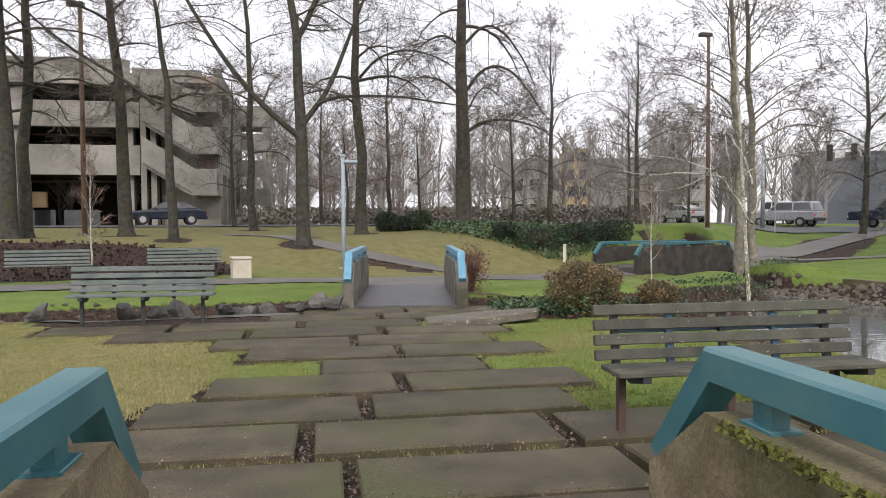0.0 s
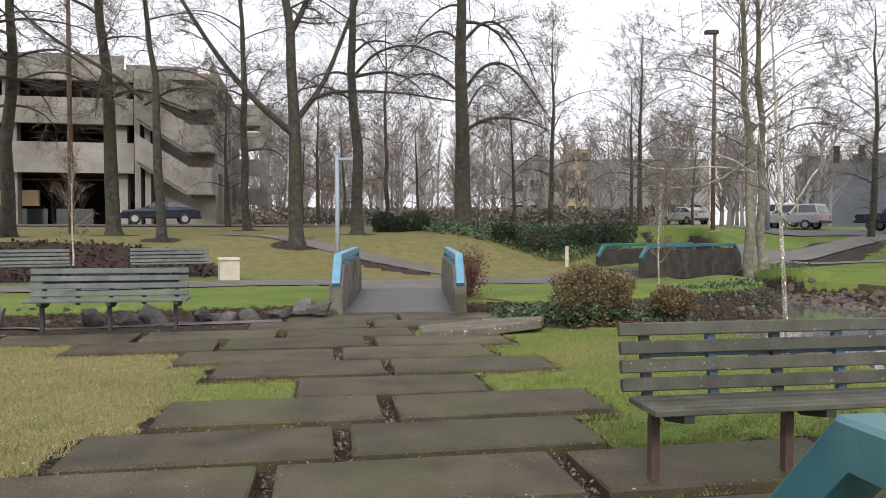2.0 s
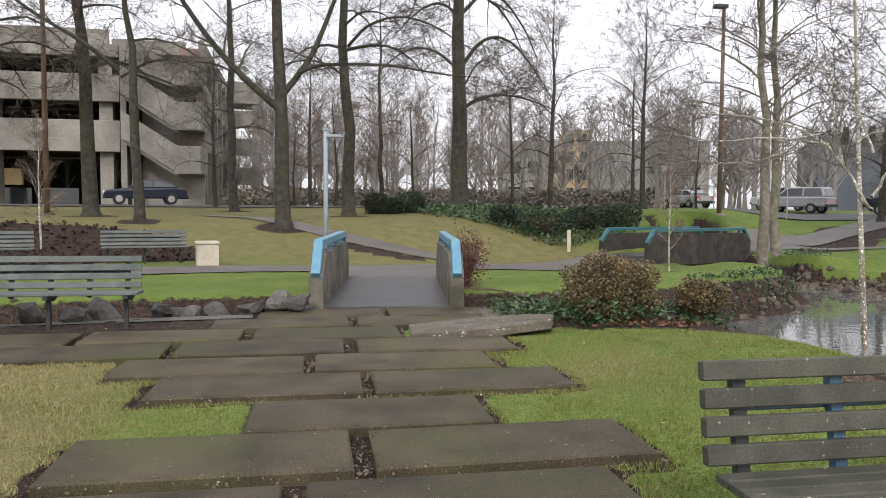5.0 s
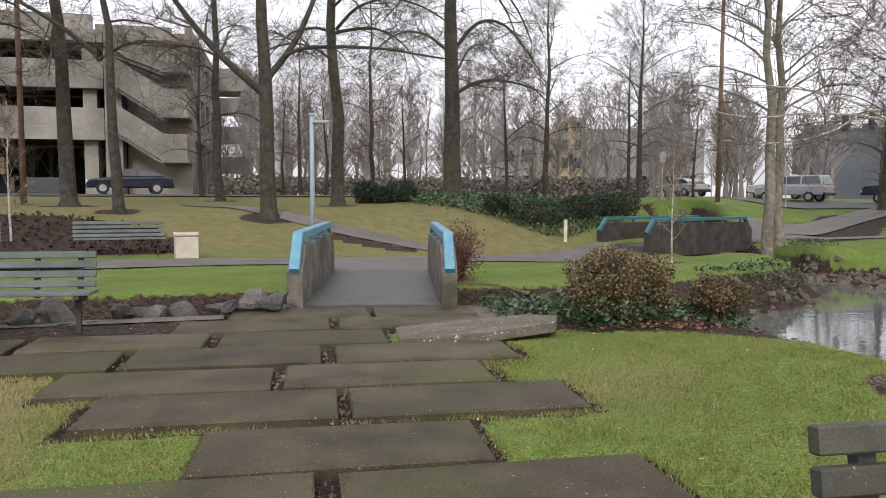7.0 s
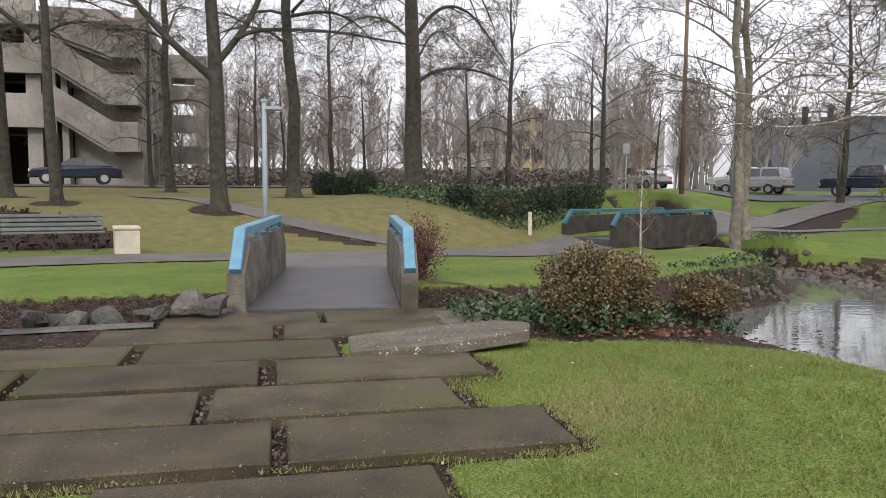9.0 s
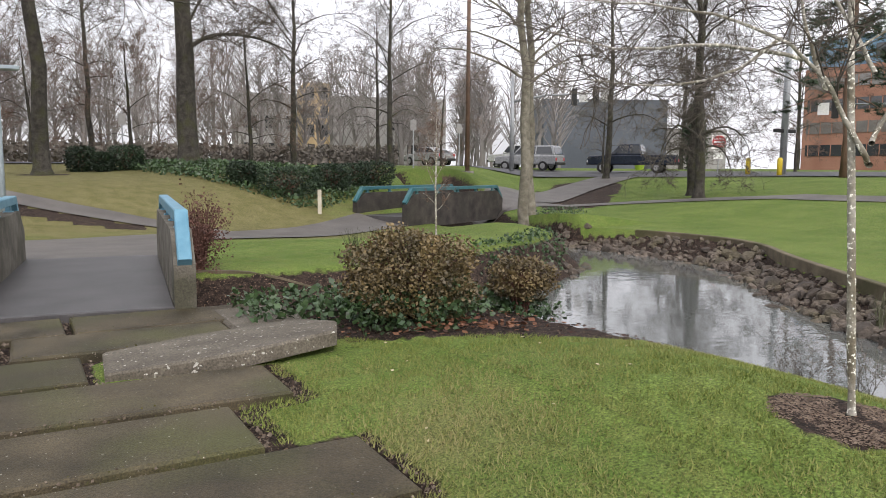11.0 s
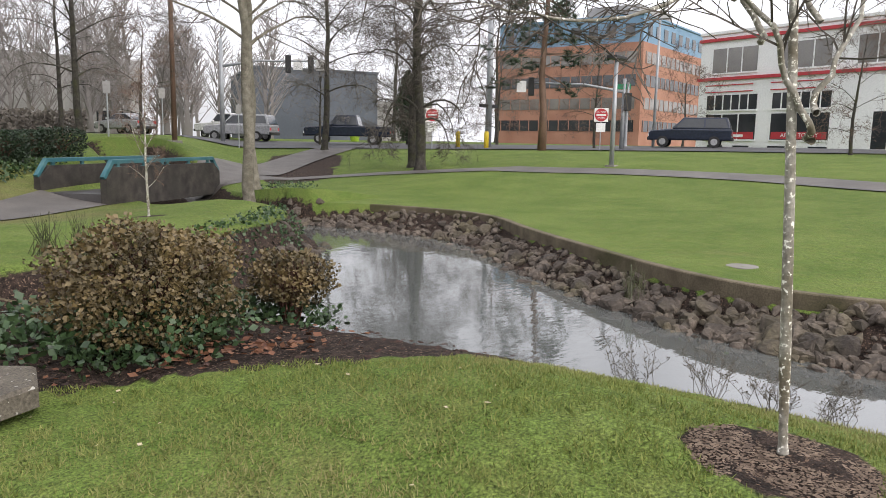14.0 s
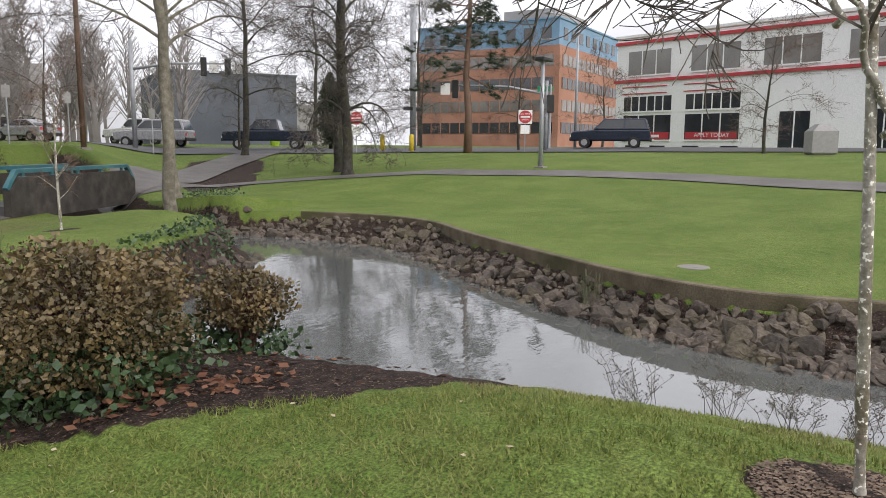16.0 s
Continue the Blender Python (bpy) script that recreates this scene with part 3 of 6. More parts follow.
# ---- paving ----
def paving():
    floor = thing("pavement", "long dark concrete paving slabs with open soil joints", "pavement", kind="structure")
    rng = random.Random(5)
    shapes = []
    for k in range(6):
        bb = Build()
        bb.box(-SLAB_L / 2 + rng.uniform(0, 0.015), SLAB_L / 2 - rng.uniform(0, 0.015), -SLAB_W / 2, SLAB_W / 2, -0.13, 0, bevel=0.014)
        bb.v = [(x + rng.uniform(-0.006, 0.006), y + rng.uniform(-0.006, 0.006), z + rng.uniform(-0.003, 0.003)) for x, y, z in bb.v]
        shapes.append(bb.mesh("slab", M_PAVER))
    for far, starts in PAVERS:
        for s in starts:
            ob = new("slab", rng.choice(shapes))
            ob.parent = floor
            ob.matrix_basis = pose(s + SLAB_L / 2, far - SLAB_W / 2, rng.uniform(-0.006, 0.010), rng.uniform(-0.5, 0.5), rng.uniform(-0.3, 0.3), rng.uniform(-0.4, 0.4))
    return floor


def broken_slab():
    bb = Build()
    top = [(2.96, 10.32, 0.015), (3.8, 10.22, 0.08), (4.52, 10.25, 0.155), (4.66, 10.6, 0.15), (4.5, 11.05, 0.1), (3.7, 11.05, 0.06), (3.0, 10.93, 0.02)]
    n = len(top)
    bb.v = [(x, y, z - 0.11) for x, y, z in top] + [(x - 0.0, y, z - 0.015) for x, y, z in top]
    cx, cy = 3.8, 10.65
    bb.v += [(cx + (x - cx) * 0.97, cy + (y - cy) * 0.95, z) for x, y, z in top]
    bb.f = [tuple(reversed(range(n))), tuple(2 * n + i for i in range(n))]
    for r in range(2):
        bb.f += [(r * n + i, r * n + (i + 1) % n, (r + 1) * n + (i + 1) % n, (r + 1) * n + i) for i in range(n)]
    single("paving_slab", bb, M_SLAB, "cracked concrete slab heaved up at one end", "paving slab")
    bb = Build().box(4.05, 4.75, 11.15, 12.3, -0.12, 0.0, bevel=0.03)
    single("paving_slab", bb, M_SLAB, "worn concrete slab beside a footbridge", "paving slab")


paving()
broken_slab()


# ---- footbridges ----
def parapet(par, x, y0, y1, inner, wall, rail, high=0.72, thick=0.2, rise=0.1):
    """A low wall with sloped ends and a boxed metal handrail on short brackets."""
    s = 0.42
    out = [(y0, -0.35), (y1, -0.35), (y1, 0.42), (y1 - s, high), (y0 + s, high), (y0, 0.42)]
    w = part("parapet", Build().side_prism(out, x - thick / 2, x + thick / 2), wall, par)
    t, g = 0.055, 0.065
    path = [Vector((y0 - 0.03, 0.44)), Vector((y0 + s - 0.06, high + rise + 0.05)), Vector((y1 - s + 0.06, high + rise + 0.05)), Vector((y1 + 0.03, 0.44))]
    ways = [(c - a).normalized() for a, c in zip(path, path[1:])]
    bb = Build()
    for i, p in enumerate(path):
        d0, d1 = ways[max(i - 1, 0)], ways[min(i, 2)]
        across = Vector((-d0.y - d1.y, d0.x + d1.x)).normalized()
        across /= max(across.dot(Vector((-d1.y, d1.x))), 0.4)
        for sx, sz in ((-g, -t), (-g, t - 0.012), (-g + 0.012, t), (g - 0.012, t), (g, t - 0.012), (g, -t)):
            bb.v.append((x + sx, p.x + across.x * sz, p.y + across.y * sz))
    for i in range(3):
        bb.f += [(6 * i + k, 6 * i + (k + 1) % 6, 6 * i + 6 + (k + 1) % 6, 6 * i + 6 + k) for k in range(6)]
    bb.f += [(5, 4, 3, 2, 1, 0), tuple(18 + k for k in range(6))]
    part("handrail", bb, rail, par)
    n = max(2, int((y1 - y0) / 1.1))
    for k in range(n):
        y = y0 + s + 0.22 + k * (y1 - y0 - 2 * s - 0.44) / (n - 1)
        br = part("bracket", Build().box(x - 0.03, x + 0.03, y - 0.05, y + 0.05, high - 0.01, high + rise + 0.01, bevel=0.005), rail, par)
        part("base_plate", Build().box(x - 0.055, x + 0.055, y - 0.085, y + 0.085, high - 0.004, high + 0.012, bevel=0.003), rail, br)
    return w


def footbridge(cx, y0, y1, m, label, wall, rail, width=1.98):
    par = thing("footbridge", label, "bridge", m)
    part("deck", Build().box(cx - width / 2 + 0.1, cx + width / 2 - 0.1, y0 + 0.05, y1 - 0.05, -0.3, 0.012, bevel=0.01), M_DECK, par, "damp grey concrete deck")
    for x in (cx - width / 2, cx + width / 2):
        parapet(par, x, y0, y1, 0, wall, rail)
    return par


footbridge(1.845, -4.2, 2.79, pose(0, 0, 0.03), "concrete footbridge with mossy parapets and teal handrails", M_PARAPET, M_RAIL, 2.06)
footbridge(0.0, 0.0, 4.6, pose(2.895, 12.58, 0, 0, 0, -6.7), "concrete footbridge with weathered parapets and pale blue handrails", M_PARAPETB, M_RAILB, 1.95)
footbridge(0.0, 0.0, 6.2, pose(12.44, 26.7, -0.22, 0, 0, -62.6), "dark stained concrete footbridge with chipped blue handrails", M_PARAPET2, M_RAIL, 2.0)


# ---- benches ----
def bench(slat, post, label, at, width=2.08):
    par = thing("bench", label, "bench", at)
    lean = Matrix.Translation((0, 0.17, 0.445)) @ Matrix.Rotation(radians(-9), 4, "X")
    for k in range(4):
        part("back_slat", Build().box(-width / 2, width / 2, -0.02, 0.02, 0.02 + k * 0.1, 0.092 + k * 0.1, lean, bevel=0.006), slat, par)
    for k in range(4):
        part("seat_slat", Build().box(-width / 2 + 0.03, width / 2 + 0.03, -0.17 + k * 0.083, -0.095 + k * 0.083, 0.41, 0.445, bevel=0.006), slat, par)
    part("back_rail", Build().box(-width / 2 + 0.15, width / 2 - 0.15, 0.062, 0.08, 0.2, 0.235, lean, bevel=0.004), post, par)
    for k in range(5):
        x = -width / 2 + 0.16 + k * (width - 0.32) / 4
        part("back_post", Build().box(x - 0.025, x + 0.025, 0.022, 0.06, -0.09, 0.385, lean, bevel=0.004), M_DARKPOST if k % 2 == 0 else post, par)
        if k % 2 == 0:
            part("leg", Build().box(x - 0.024, x + 0.024, 0.1, 0.15, -0.08, 0.43, bevel=0.004), M_RUST if post is M_BLUEPOST else M_DARKPOST, par)
            part("seat_bracket", Build().side_prism([(-0.16, 0.37), (0.05, 0.33), (0.16, 0.36), (0.16, 0.409), (-0.16, 0.409)], x + 0.03, x + 0.085), M_DARKPOST, par)
    return par


bench(M_SLAT, M_BLUEPOST, "weathered slatted park bench with lichen and blue back straps", pose(4.27, 4.62, 0.0), 1.9)
bench(M_SLATB, M_DARKPOST, "grey slatted park bench standing beside the rocky channel", pose(-1.08, 11.3, ground_at(-1.08, 11.3)), 2.0)
bench(M_SLATB, M_DARKPOST, "grey slatted park bench before a bark bed", pose(-2.3, 21.7, ground_at(-2.3, 21.7), 0, 0, 12), 2.0)
bench(M_SLATB, M_DARKPOST, "grey slatted park bench before a bark bed", pose(-5.6, 20.8, ground_at(-5.6, 20.8), 0, 0, 14), 2.0)


# ---- trees ----
def arm(b_crown, rng, q, rr, level, levels, twig, tw, ln, hang=0.0):
    """Branches and twigs along a limb q with radii rr."""
    k = len(q) - 1
    cnt = {0: 9, 1: 7, 2: 4}[level]
    for c in range(int(cnt * twig + rng.random())):
        f = rng.uniform(0.22, 1.0) * k
        i = min(int(f), k - 1)
        p = q[i].lerp(q[i + 1], f - i)
        dd = (q[i + 1] - q[i]).normalized()
        s = Vector((rng.uniform(-1, 1), rng.uniform(-1, 1), rng.uniform(-0.7, 0.9) - hang)).normalized()
        way = (dd * 0.7 + s * 0.8).normalized()
        n = (4, 3, 1)[level]
        sub_ln = ln * rng.uniform(0.3, 0.55)
        sub = [p]
        for j in range(n):
            way = (way + Vector((rng.uniform(-1, 1), rng.uniform(-1, 1), rng.uniform(-0.9, 0.9) + 0.15 - hang * 0.5)) * 0.3).normalized()
            sub.append(sub[-1] + way * sub_ln / n)
        r0 = max(rr[i] * 0.5, (0.009, 0.0075, 0.0058)[level] * tw)
        sr = [max(r0 * (1 - 0.85 * j / n), 0.0042 * tw) for j in range(n + 1)]
        b_crown.tube(sub, sr, 3, cap=False)
        if level + 1 < levels:
            arm(b_crown, rng, sub, sr, level + 1, levels, twig, tw, sub_ln, hang)


def grow(b_trunk, b_crown, rng, height, radius, bare=0.3, limbs=14, spread_=0.3, rise=0.7, lean=(0, 0), twig=1.0, levels=3, sag=0.5, sides=10, tw=1.0, wiggle=0.012, thick=0.42, shaped=(), bend=()):
    """A bare tree: a wavering trunk, arching limbs in a rounded crown, branches and many twigs.

    shaped: heavy limbs of their own, each (radius, depth, (x, z) points); bend: (share of height, x) of the trunk."""
    n = 10
    out = []
    pts, x, y = [], 0.0, 0.0
    for i in range(n + 1):
        t = i / n
        bx = float(np.interp(t, [u for u, _ in bend], [v for _, v in bend])) if bend else 0.0
        pts.append(Vector((lean[0] * t * height + x + bx, lean[1] * t * height + y, t * height)))
        x += rng.uniform(-1, 1) * wiggle * height
        y += rng.uniform(-1, 1) * wiggle * height
    rad = [radius * (1 - 0.92 * (i / n) ** 1.1) + 0.006 for i in range(n + 1)]
    low = [pts[0] - Vector((0, 0, 0.3)), pts[0].copy(), pts[0].lerp(pts[1], 0.12), pts[0].lerp(pts[1], 0.35)] + pts[1:]
    b_trunk.tube(low, [radius * 1.75, radius * 1.45, radius * 1.12, radius * 1.0] + rad[1:], sides)

    def at(t):
        f = t * n
        i = min(int(f), n - 1)
        return pts[i].lerp(pts[i + 1], f - i), rad[i] + (rad[i + 1] - rad[i]) * (f - i)

    for r0, depth, line in shaped:
        line = rounded(line, 2)
        m = len(line) - 1
        q = [Vector((px, depth * (j / m) + rng.uniform(-0.04, 0.04), pz)) for j, (px, pz) in enumerate(line)]
        rr = [r0 * (1 - 0.8 * j / m) for j in range(m + 1)]
        out.append(Build().tube(q, rr, 8, cap=False))
        ln = sum((c - a).length for a, c in zip(q, q[1:]))
        arm(b_crown, rng, q, rr, 0, levels, twig * 1.5, tw, min(ln * 0.7, 3.6), 0.15)
    for k in range(limbs):
        u = (k + rng.random()) / limbs
        t = bare + (1 - bare) * u
        p, r = at(min(t, 0.98))
        a = k * 2.4 + rng.uniform(-0.5, 0.5)
        ln = height * spread_ * (0.5 + 0.65 * math.sin(math.pi * (0.2 + 0.72 * u))) * rng.uniform(0.7, 1.2)
        way = Vector((math.cos(a), math.sin(a), rise * (0.45 + 1.1 * u))).normalized()
        q = [p]
        for i in range(7):
            way = (way + Vector((rng.uniform(-1, 1), rng.uniform(-1, 1), rng.uniform(-0.7, 0.7))) * 0.16 + Vector((0, 0, -sag * (1.1 - u) * 0.34 * (0.3 + i / 6)))).normalized()
            q.append(q[-1] + way * ln / 7)
        r0 = max(r * thick * rng.uniform(0.6, 1.0), 0.012 * tw)
        rr = [max(r0 * (1 - 0.85 * i / 7), 0.008 * tw) for i in range(8)]
        out.append(Build().tube(q, rr, 6, cap=False))
        arm(b_crown, rng, q, rr, 0, levels, twig, tw, ln, 0.1)
    return out


def tree(label, at, seed, bark, twigs, group="", name="tree", **kw):
    rng = random.Random(seed)
    bt, bc = Build(), Build()
    limbs = grow(bt, bc, rng, **kw)
    par = thing(name, label, "tree", at, group)
    part("trunk", bt, bark, par, smooth=True)
    for lb in limbs:
        part("limb", lb, bark, par, smooth=True)
    tagged(part("crown", bc, twigs, par), kind="stuff")
    return par


def stand(x, y, turn=0.0, size=1.0, sink=0.0):
    return pose(x, y, ground_at(x, y) - sink, 0, 0, turn) @ Matrix.Diagonal((size, size, size, 1))


BARE = "tall bare winter tree with furrowed brown bark"
tree("large bare tree forking into heavy crooked limbs", stand(0.84, 27.1), 11, M_BARK, M_TWIG, height=15, radius=0.25, bare=0.52, limbs=7, spread_=0.24, rise=1.2, wiggle=0.004, twig=1.0,
     bend=((0, 0), (0.27, -0.1), (0.5, -0.2), (0.75, -0.7), (1, -1.1)),
     shaped=((0.13, -0.8, [(-0.1, 3.8), (-1.5, 5.0), (-2.7, 6.5), (-4.2, 9.0), (-5.2, 11.5)]), (0.12, 0.9, [(0.0, 4.3), (0.9, 5.5), (1.5, 7.0), (2.2, 8.9), (3.3, 11.2)]),
             (0.075, -0.6, [(0.5, 5.0), (1.1, 5.25), (2.0, 5.3), (3.6, 5.3), (5.0, 5.05), (6.4, 4.95)]), (0.13, 0.5, [(-0.2, 7.2), (0.35, 8.3), (1.0, 10.2), (1.4, 13.0)])))
t1 = tree("tall bare tree with a pale lichened trunk foot", stand(3.16, 32.1), 12, M_BARK, M_TWIG, "bare trees", height=17, radius=0.25, bare=0.34, limbs=15, spread_=0.26, rise=0.75, sag=0.9,
          shaped=((0.07, -0.8, [(0.0, 6.7), (0.8, 7.6), (2.1, 7.9), (3.4, 7.5), (4.2, 6.9)]), (0.06, 0.7, [(0.0, 5.4), (-0.9, 6.1), (-2.0, 6.2), (-3.2, 5.6)])))
tree("massive bare tree with a dark trunk above ivy", stand(8.32, 35.5), 13, M_BARK, M_TWIG, height=20, radius=0.4, bare=0.46, limbs=15, spread_=0.26, rise=0.6, sag=1.3, wiggle=0.005,
     shaped=((0.1, -0.7, [(0.1, 4.5), (0.8, 5.0), (1.7, 5.15), (2.9, 5.0), (4.2, 4.5)]), (0.1, -0.9, [(0.1, 6.5), (0.9, 7.6), (1.9, 7.7), (2.8, 6.9), (3.8, 5.3)]), (0.09, 0.8, [(0.0, 8.7), (1.1, 9.9), (2.2, 9.5), (3.2, 8.2), (3.8, 7.0)]),
             (0.08, -0.8, [(0.0, 8.5), (-1.0, 9.2), (-2.1, 8.6), (-3.2, 7.3)]), (0.08, 0.6, [(0.0, 6.2), (-1.2, 7.2), (-2.4, 7.2), (-3.6, 6.2)]), (0.06, -0.4, [(0.1, 5.4), (0.7, 6.6), (1.3, 6.7), (2.1, 5.8)])))
t2 = tree(BARE, stand(-1.87, 38), 14, M_BARK, M_TWIG, "bare trees", height=17, radius=0.2, bare=0.22, limbs=20, spread_=0.22, rise=0.8, sag=0.9)
tree("bare leaning tree with mossy bark", stand(-3.72, 27.6), 15, M_BARK, M_TWIG, height=11, radius=0.17, bare=0.5, limbs=9, spread_=0.34, rise=0.7, lean=(-0.11, 0.0), sag=0.7,
     shaped=((0.08, -1.2, [(-0.55, 4.8), (-1.5, 5.6), (-2.8, 6.3), (-4.2, 7.4), (-5.4, 8.9)]), (0.05, 0.6, [(-0.5, 4.6), (0.3, 5.2), (1.2, 5.3), (2.0, 5.0)])))
t3 = tree(BARE, stand(-6.2, 31.15), 16, M_BARK, M_TWIG, "bare trees", height=16, radius=0.27, bare=0.3, limbs=15, spread_=0.27, rise=0.7, sag=0.8)
t4 = tree("pale leaning bare tree beside the pond", stand(14.9, 22.1), 17, M_BARKP, M_TWIG, height=13, radius=0.16, bare=0.34, limbs=21, spread_=0.24, rise=1.5, lean=(-0.07, 0.02), sag=0.5, twig=1.0)
# crowns beyond the lawn take the twig colour with haze painted in
t5 = tree("bare round-headed tree with drooping twigs", stand(19.85, 41.2), 18, M_BARK, M_TWIG_HAZE, "bare trees", height=11, radius=0.16, bare=0.2, limbs=22, spread_=0.3, rise=1.05, sag=0.7)
t7 = tree("bare tree with a dense veil of hanging twigs", stand(26.2, 26.0), 20, M_BARK, M_TWIG, height=13, radius=0.21, bare=0.12, limbs=26, spread_=0.26, rise=1.7, lean=(-0.03, 0), sag=1.5, twig=1.25)
t6 = tree("small bare tree with reddish twigs", stand(12.5, 42), 19, M_BARK, M_TWIGR, "bare trees", height=7.0, radius=0.11, bare=0.14, limbs=15, spread_=0.42, rise=0.9, sag=0.6)
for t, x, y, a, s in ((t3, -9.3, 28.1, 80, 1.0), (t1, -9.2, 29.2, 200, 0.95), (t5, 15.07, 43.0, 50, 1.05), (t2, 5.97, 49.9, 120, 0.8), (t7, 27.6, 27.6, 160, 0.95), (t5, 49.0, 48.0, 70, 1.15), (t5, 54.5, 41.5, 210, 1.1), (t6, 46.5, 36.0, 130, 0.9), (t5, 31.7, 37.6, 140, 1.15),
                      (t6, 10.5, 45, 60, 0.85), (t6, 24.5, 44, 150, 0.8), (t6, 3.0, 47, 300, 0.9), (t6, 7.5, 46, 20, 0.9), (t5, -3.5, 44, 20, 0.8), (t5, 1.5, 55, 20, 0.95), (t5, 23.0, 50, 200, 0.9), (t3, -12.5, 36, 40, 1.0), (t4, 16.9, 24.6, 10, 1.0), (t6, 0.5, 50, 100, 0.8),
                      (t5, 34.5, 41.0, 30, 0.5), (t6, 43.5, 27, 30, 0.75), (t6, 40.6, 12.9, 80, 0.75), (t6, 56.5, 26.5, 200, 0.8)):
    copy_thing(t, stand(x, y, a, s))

# slender planted saplings
SAP = dict(levels=2, sides=8)
tree("slender young birch with lichen-spotted bark in a soil ring", stand(5.98, 7.25, -52), 31, M_BIRCH, M_TWIG, name="sapling", height=3.4, radius=0.0165, bare=0.46, limbs=7, spread_=0.3, rise=1.1, tw=0.4, wiggle=0.001, lean=(-0.055, 0.0), thick=0.5, levels=2, sides=10, sag=0.4,
     shaped=((0.015, -0.2, [(0.0, 1.2), (-0.1, 1.38), (-0.22, 1.62), (-0.45, 1.82), (-0.85, 1.95), (-1.3, 2.0)]), (0.013, 0.25, [(-0.2, 1.55), (-0.28, 1.8), (-0.34, 2.1), (-0.5, 2.5)]),
             (0.011, -0.3, [(-0.3, 1.7), (-0.7, 1.78), (-1.1, 1.74), (-1.5, 1.86)]), (0.014, 0.2, [(0.0, 1.3), (0.1, 1.52), (0.28, 1.85), (0.5, 2.3)]), (0.01, -0.4, [(-0.4, 1.8), (-0.6, 1.62), (-0.95, 1.56), (-1.25, 1.6)]),
             (0.012, 0.3, [(0.0, 1.62), (-0.14, 1.95), (-0.4, 2.3), (-0.9, 2.6)])))
SAP = dict(levels=2, sides=8)
sp = tree("thin pale sapling in a small soil ring", stand(10.9, 20.2), 32, M_BIRCH, M_TWIGR, "saplings", name="sapling", height=2.7, radius=0.022, bare=0.2, wiggle=0.004, tw=0.55, limbs=16, spread_=0.2, rise=2.2, sag=0.0, **SAP)
copy_thing(sp, stand(-5.2, 23.2, 90, 1.2))

# ---- woods beyond the street ----
rng = random.Random(77)
bb = Build()
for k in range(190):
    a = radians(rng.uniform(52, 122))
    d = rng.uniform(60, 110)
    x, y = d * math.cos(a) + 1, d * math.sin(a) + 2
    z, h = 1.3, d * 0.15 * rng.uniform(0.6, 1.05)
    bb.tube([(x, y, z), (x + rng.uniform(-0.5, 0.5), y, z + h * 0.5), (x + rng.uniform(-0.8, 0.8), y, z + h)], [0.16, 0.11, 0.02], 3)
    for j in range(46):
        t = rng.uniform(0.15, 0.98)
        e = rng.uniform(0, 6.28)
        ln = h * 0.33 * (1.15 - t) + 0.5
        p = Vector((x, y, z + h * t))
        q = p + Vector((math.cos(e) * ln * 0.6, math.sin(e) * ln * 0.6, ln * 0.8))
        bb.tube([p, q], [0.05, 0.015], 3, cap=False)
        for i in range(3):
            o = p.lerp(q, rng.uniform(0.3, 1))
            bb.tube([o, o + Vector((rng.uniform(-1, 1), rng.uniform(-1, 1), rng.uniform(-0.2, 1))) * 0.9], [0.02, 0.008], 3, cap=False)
# paler than the near twigs: distance haze is mixed into this colour
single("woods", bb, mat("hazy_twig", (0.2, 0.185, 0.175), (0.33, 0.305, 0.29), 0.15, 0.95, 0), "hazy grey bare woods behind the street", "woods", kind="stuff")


# ---- buildings ----
def frame_at(x, y, tx, ty, z=1.4):
    """A pose at (x, y) whose x axis points to (tx, ty)."""
    return pose(x, y, z, 0, 0, math.degrees(math.atan2(ty - y, tx - x)))


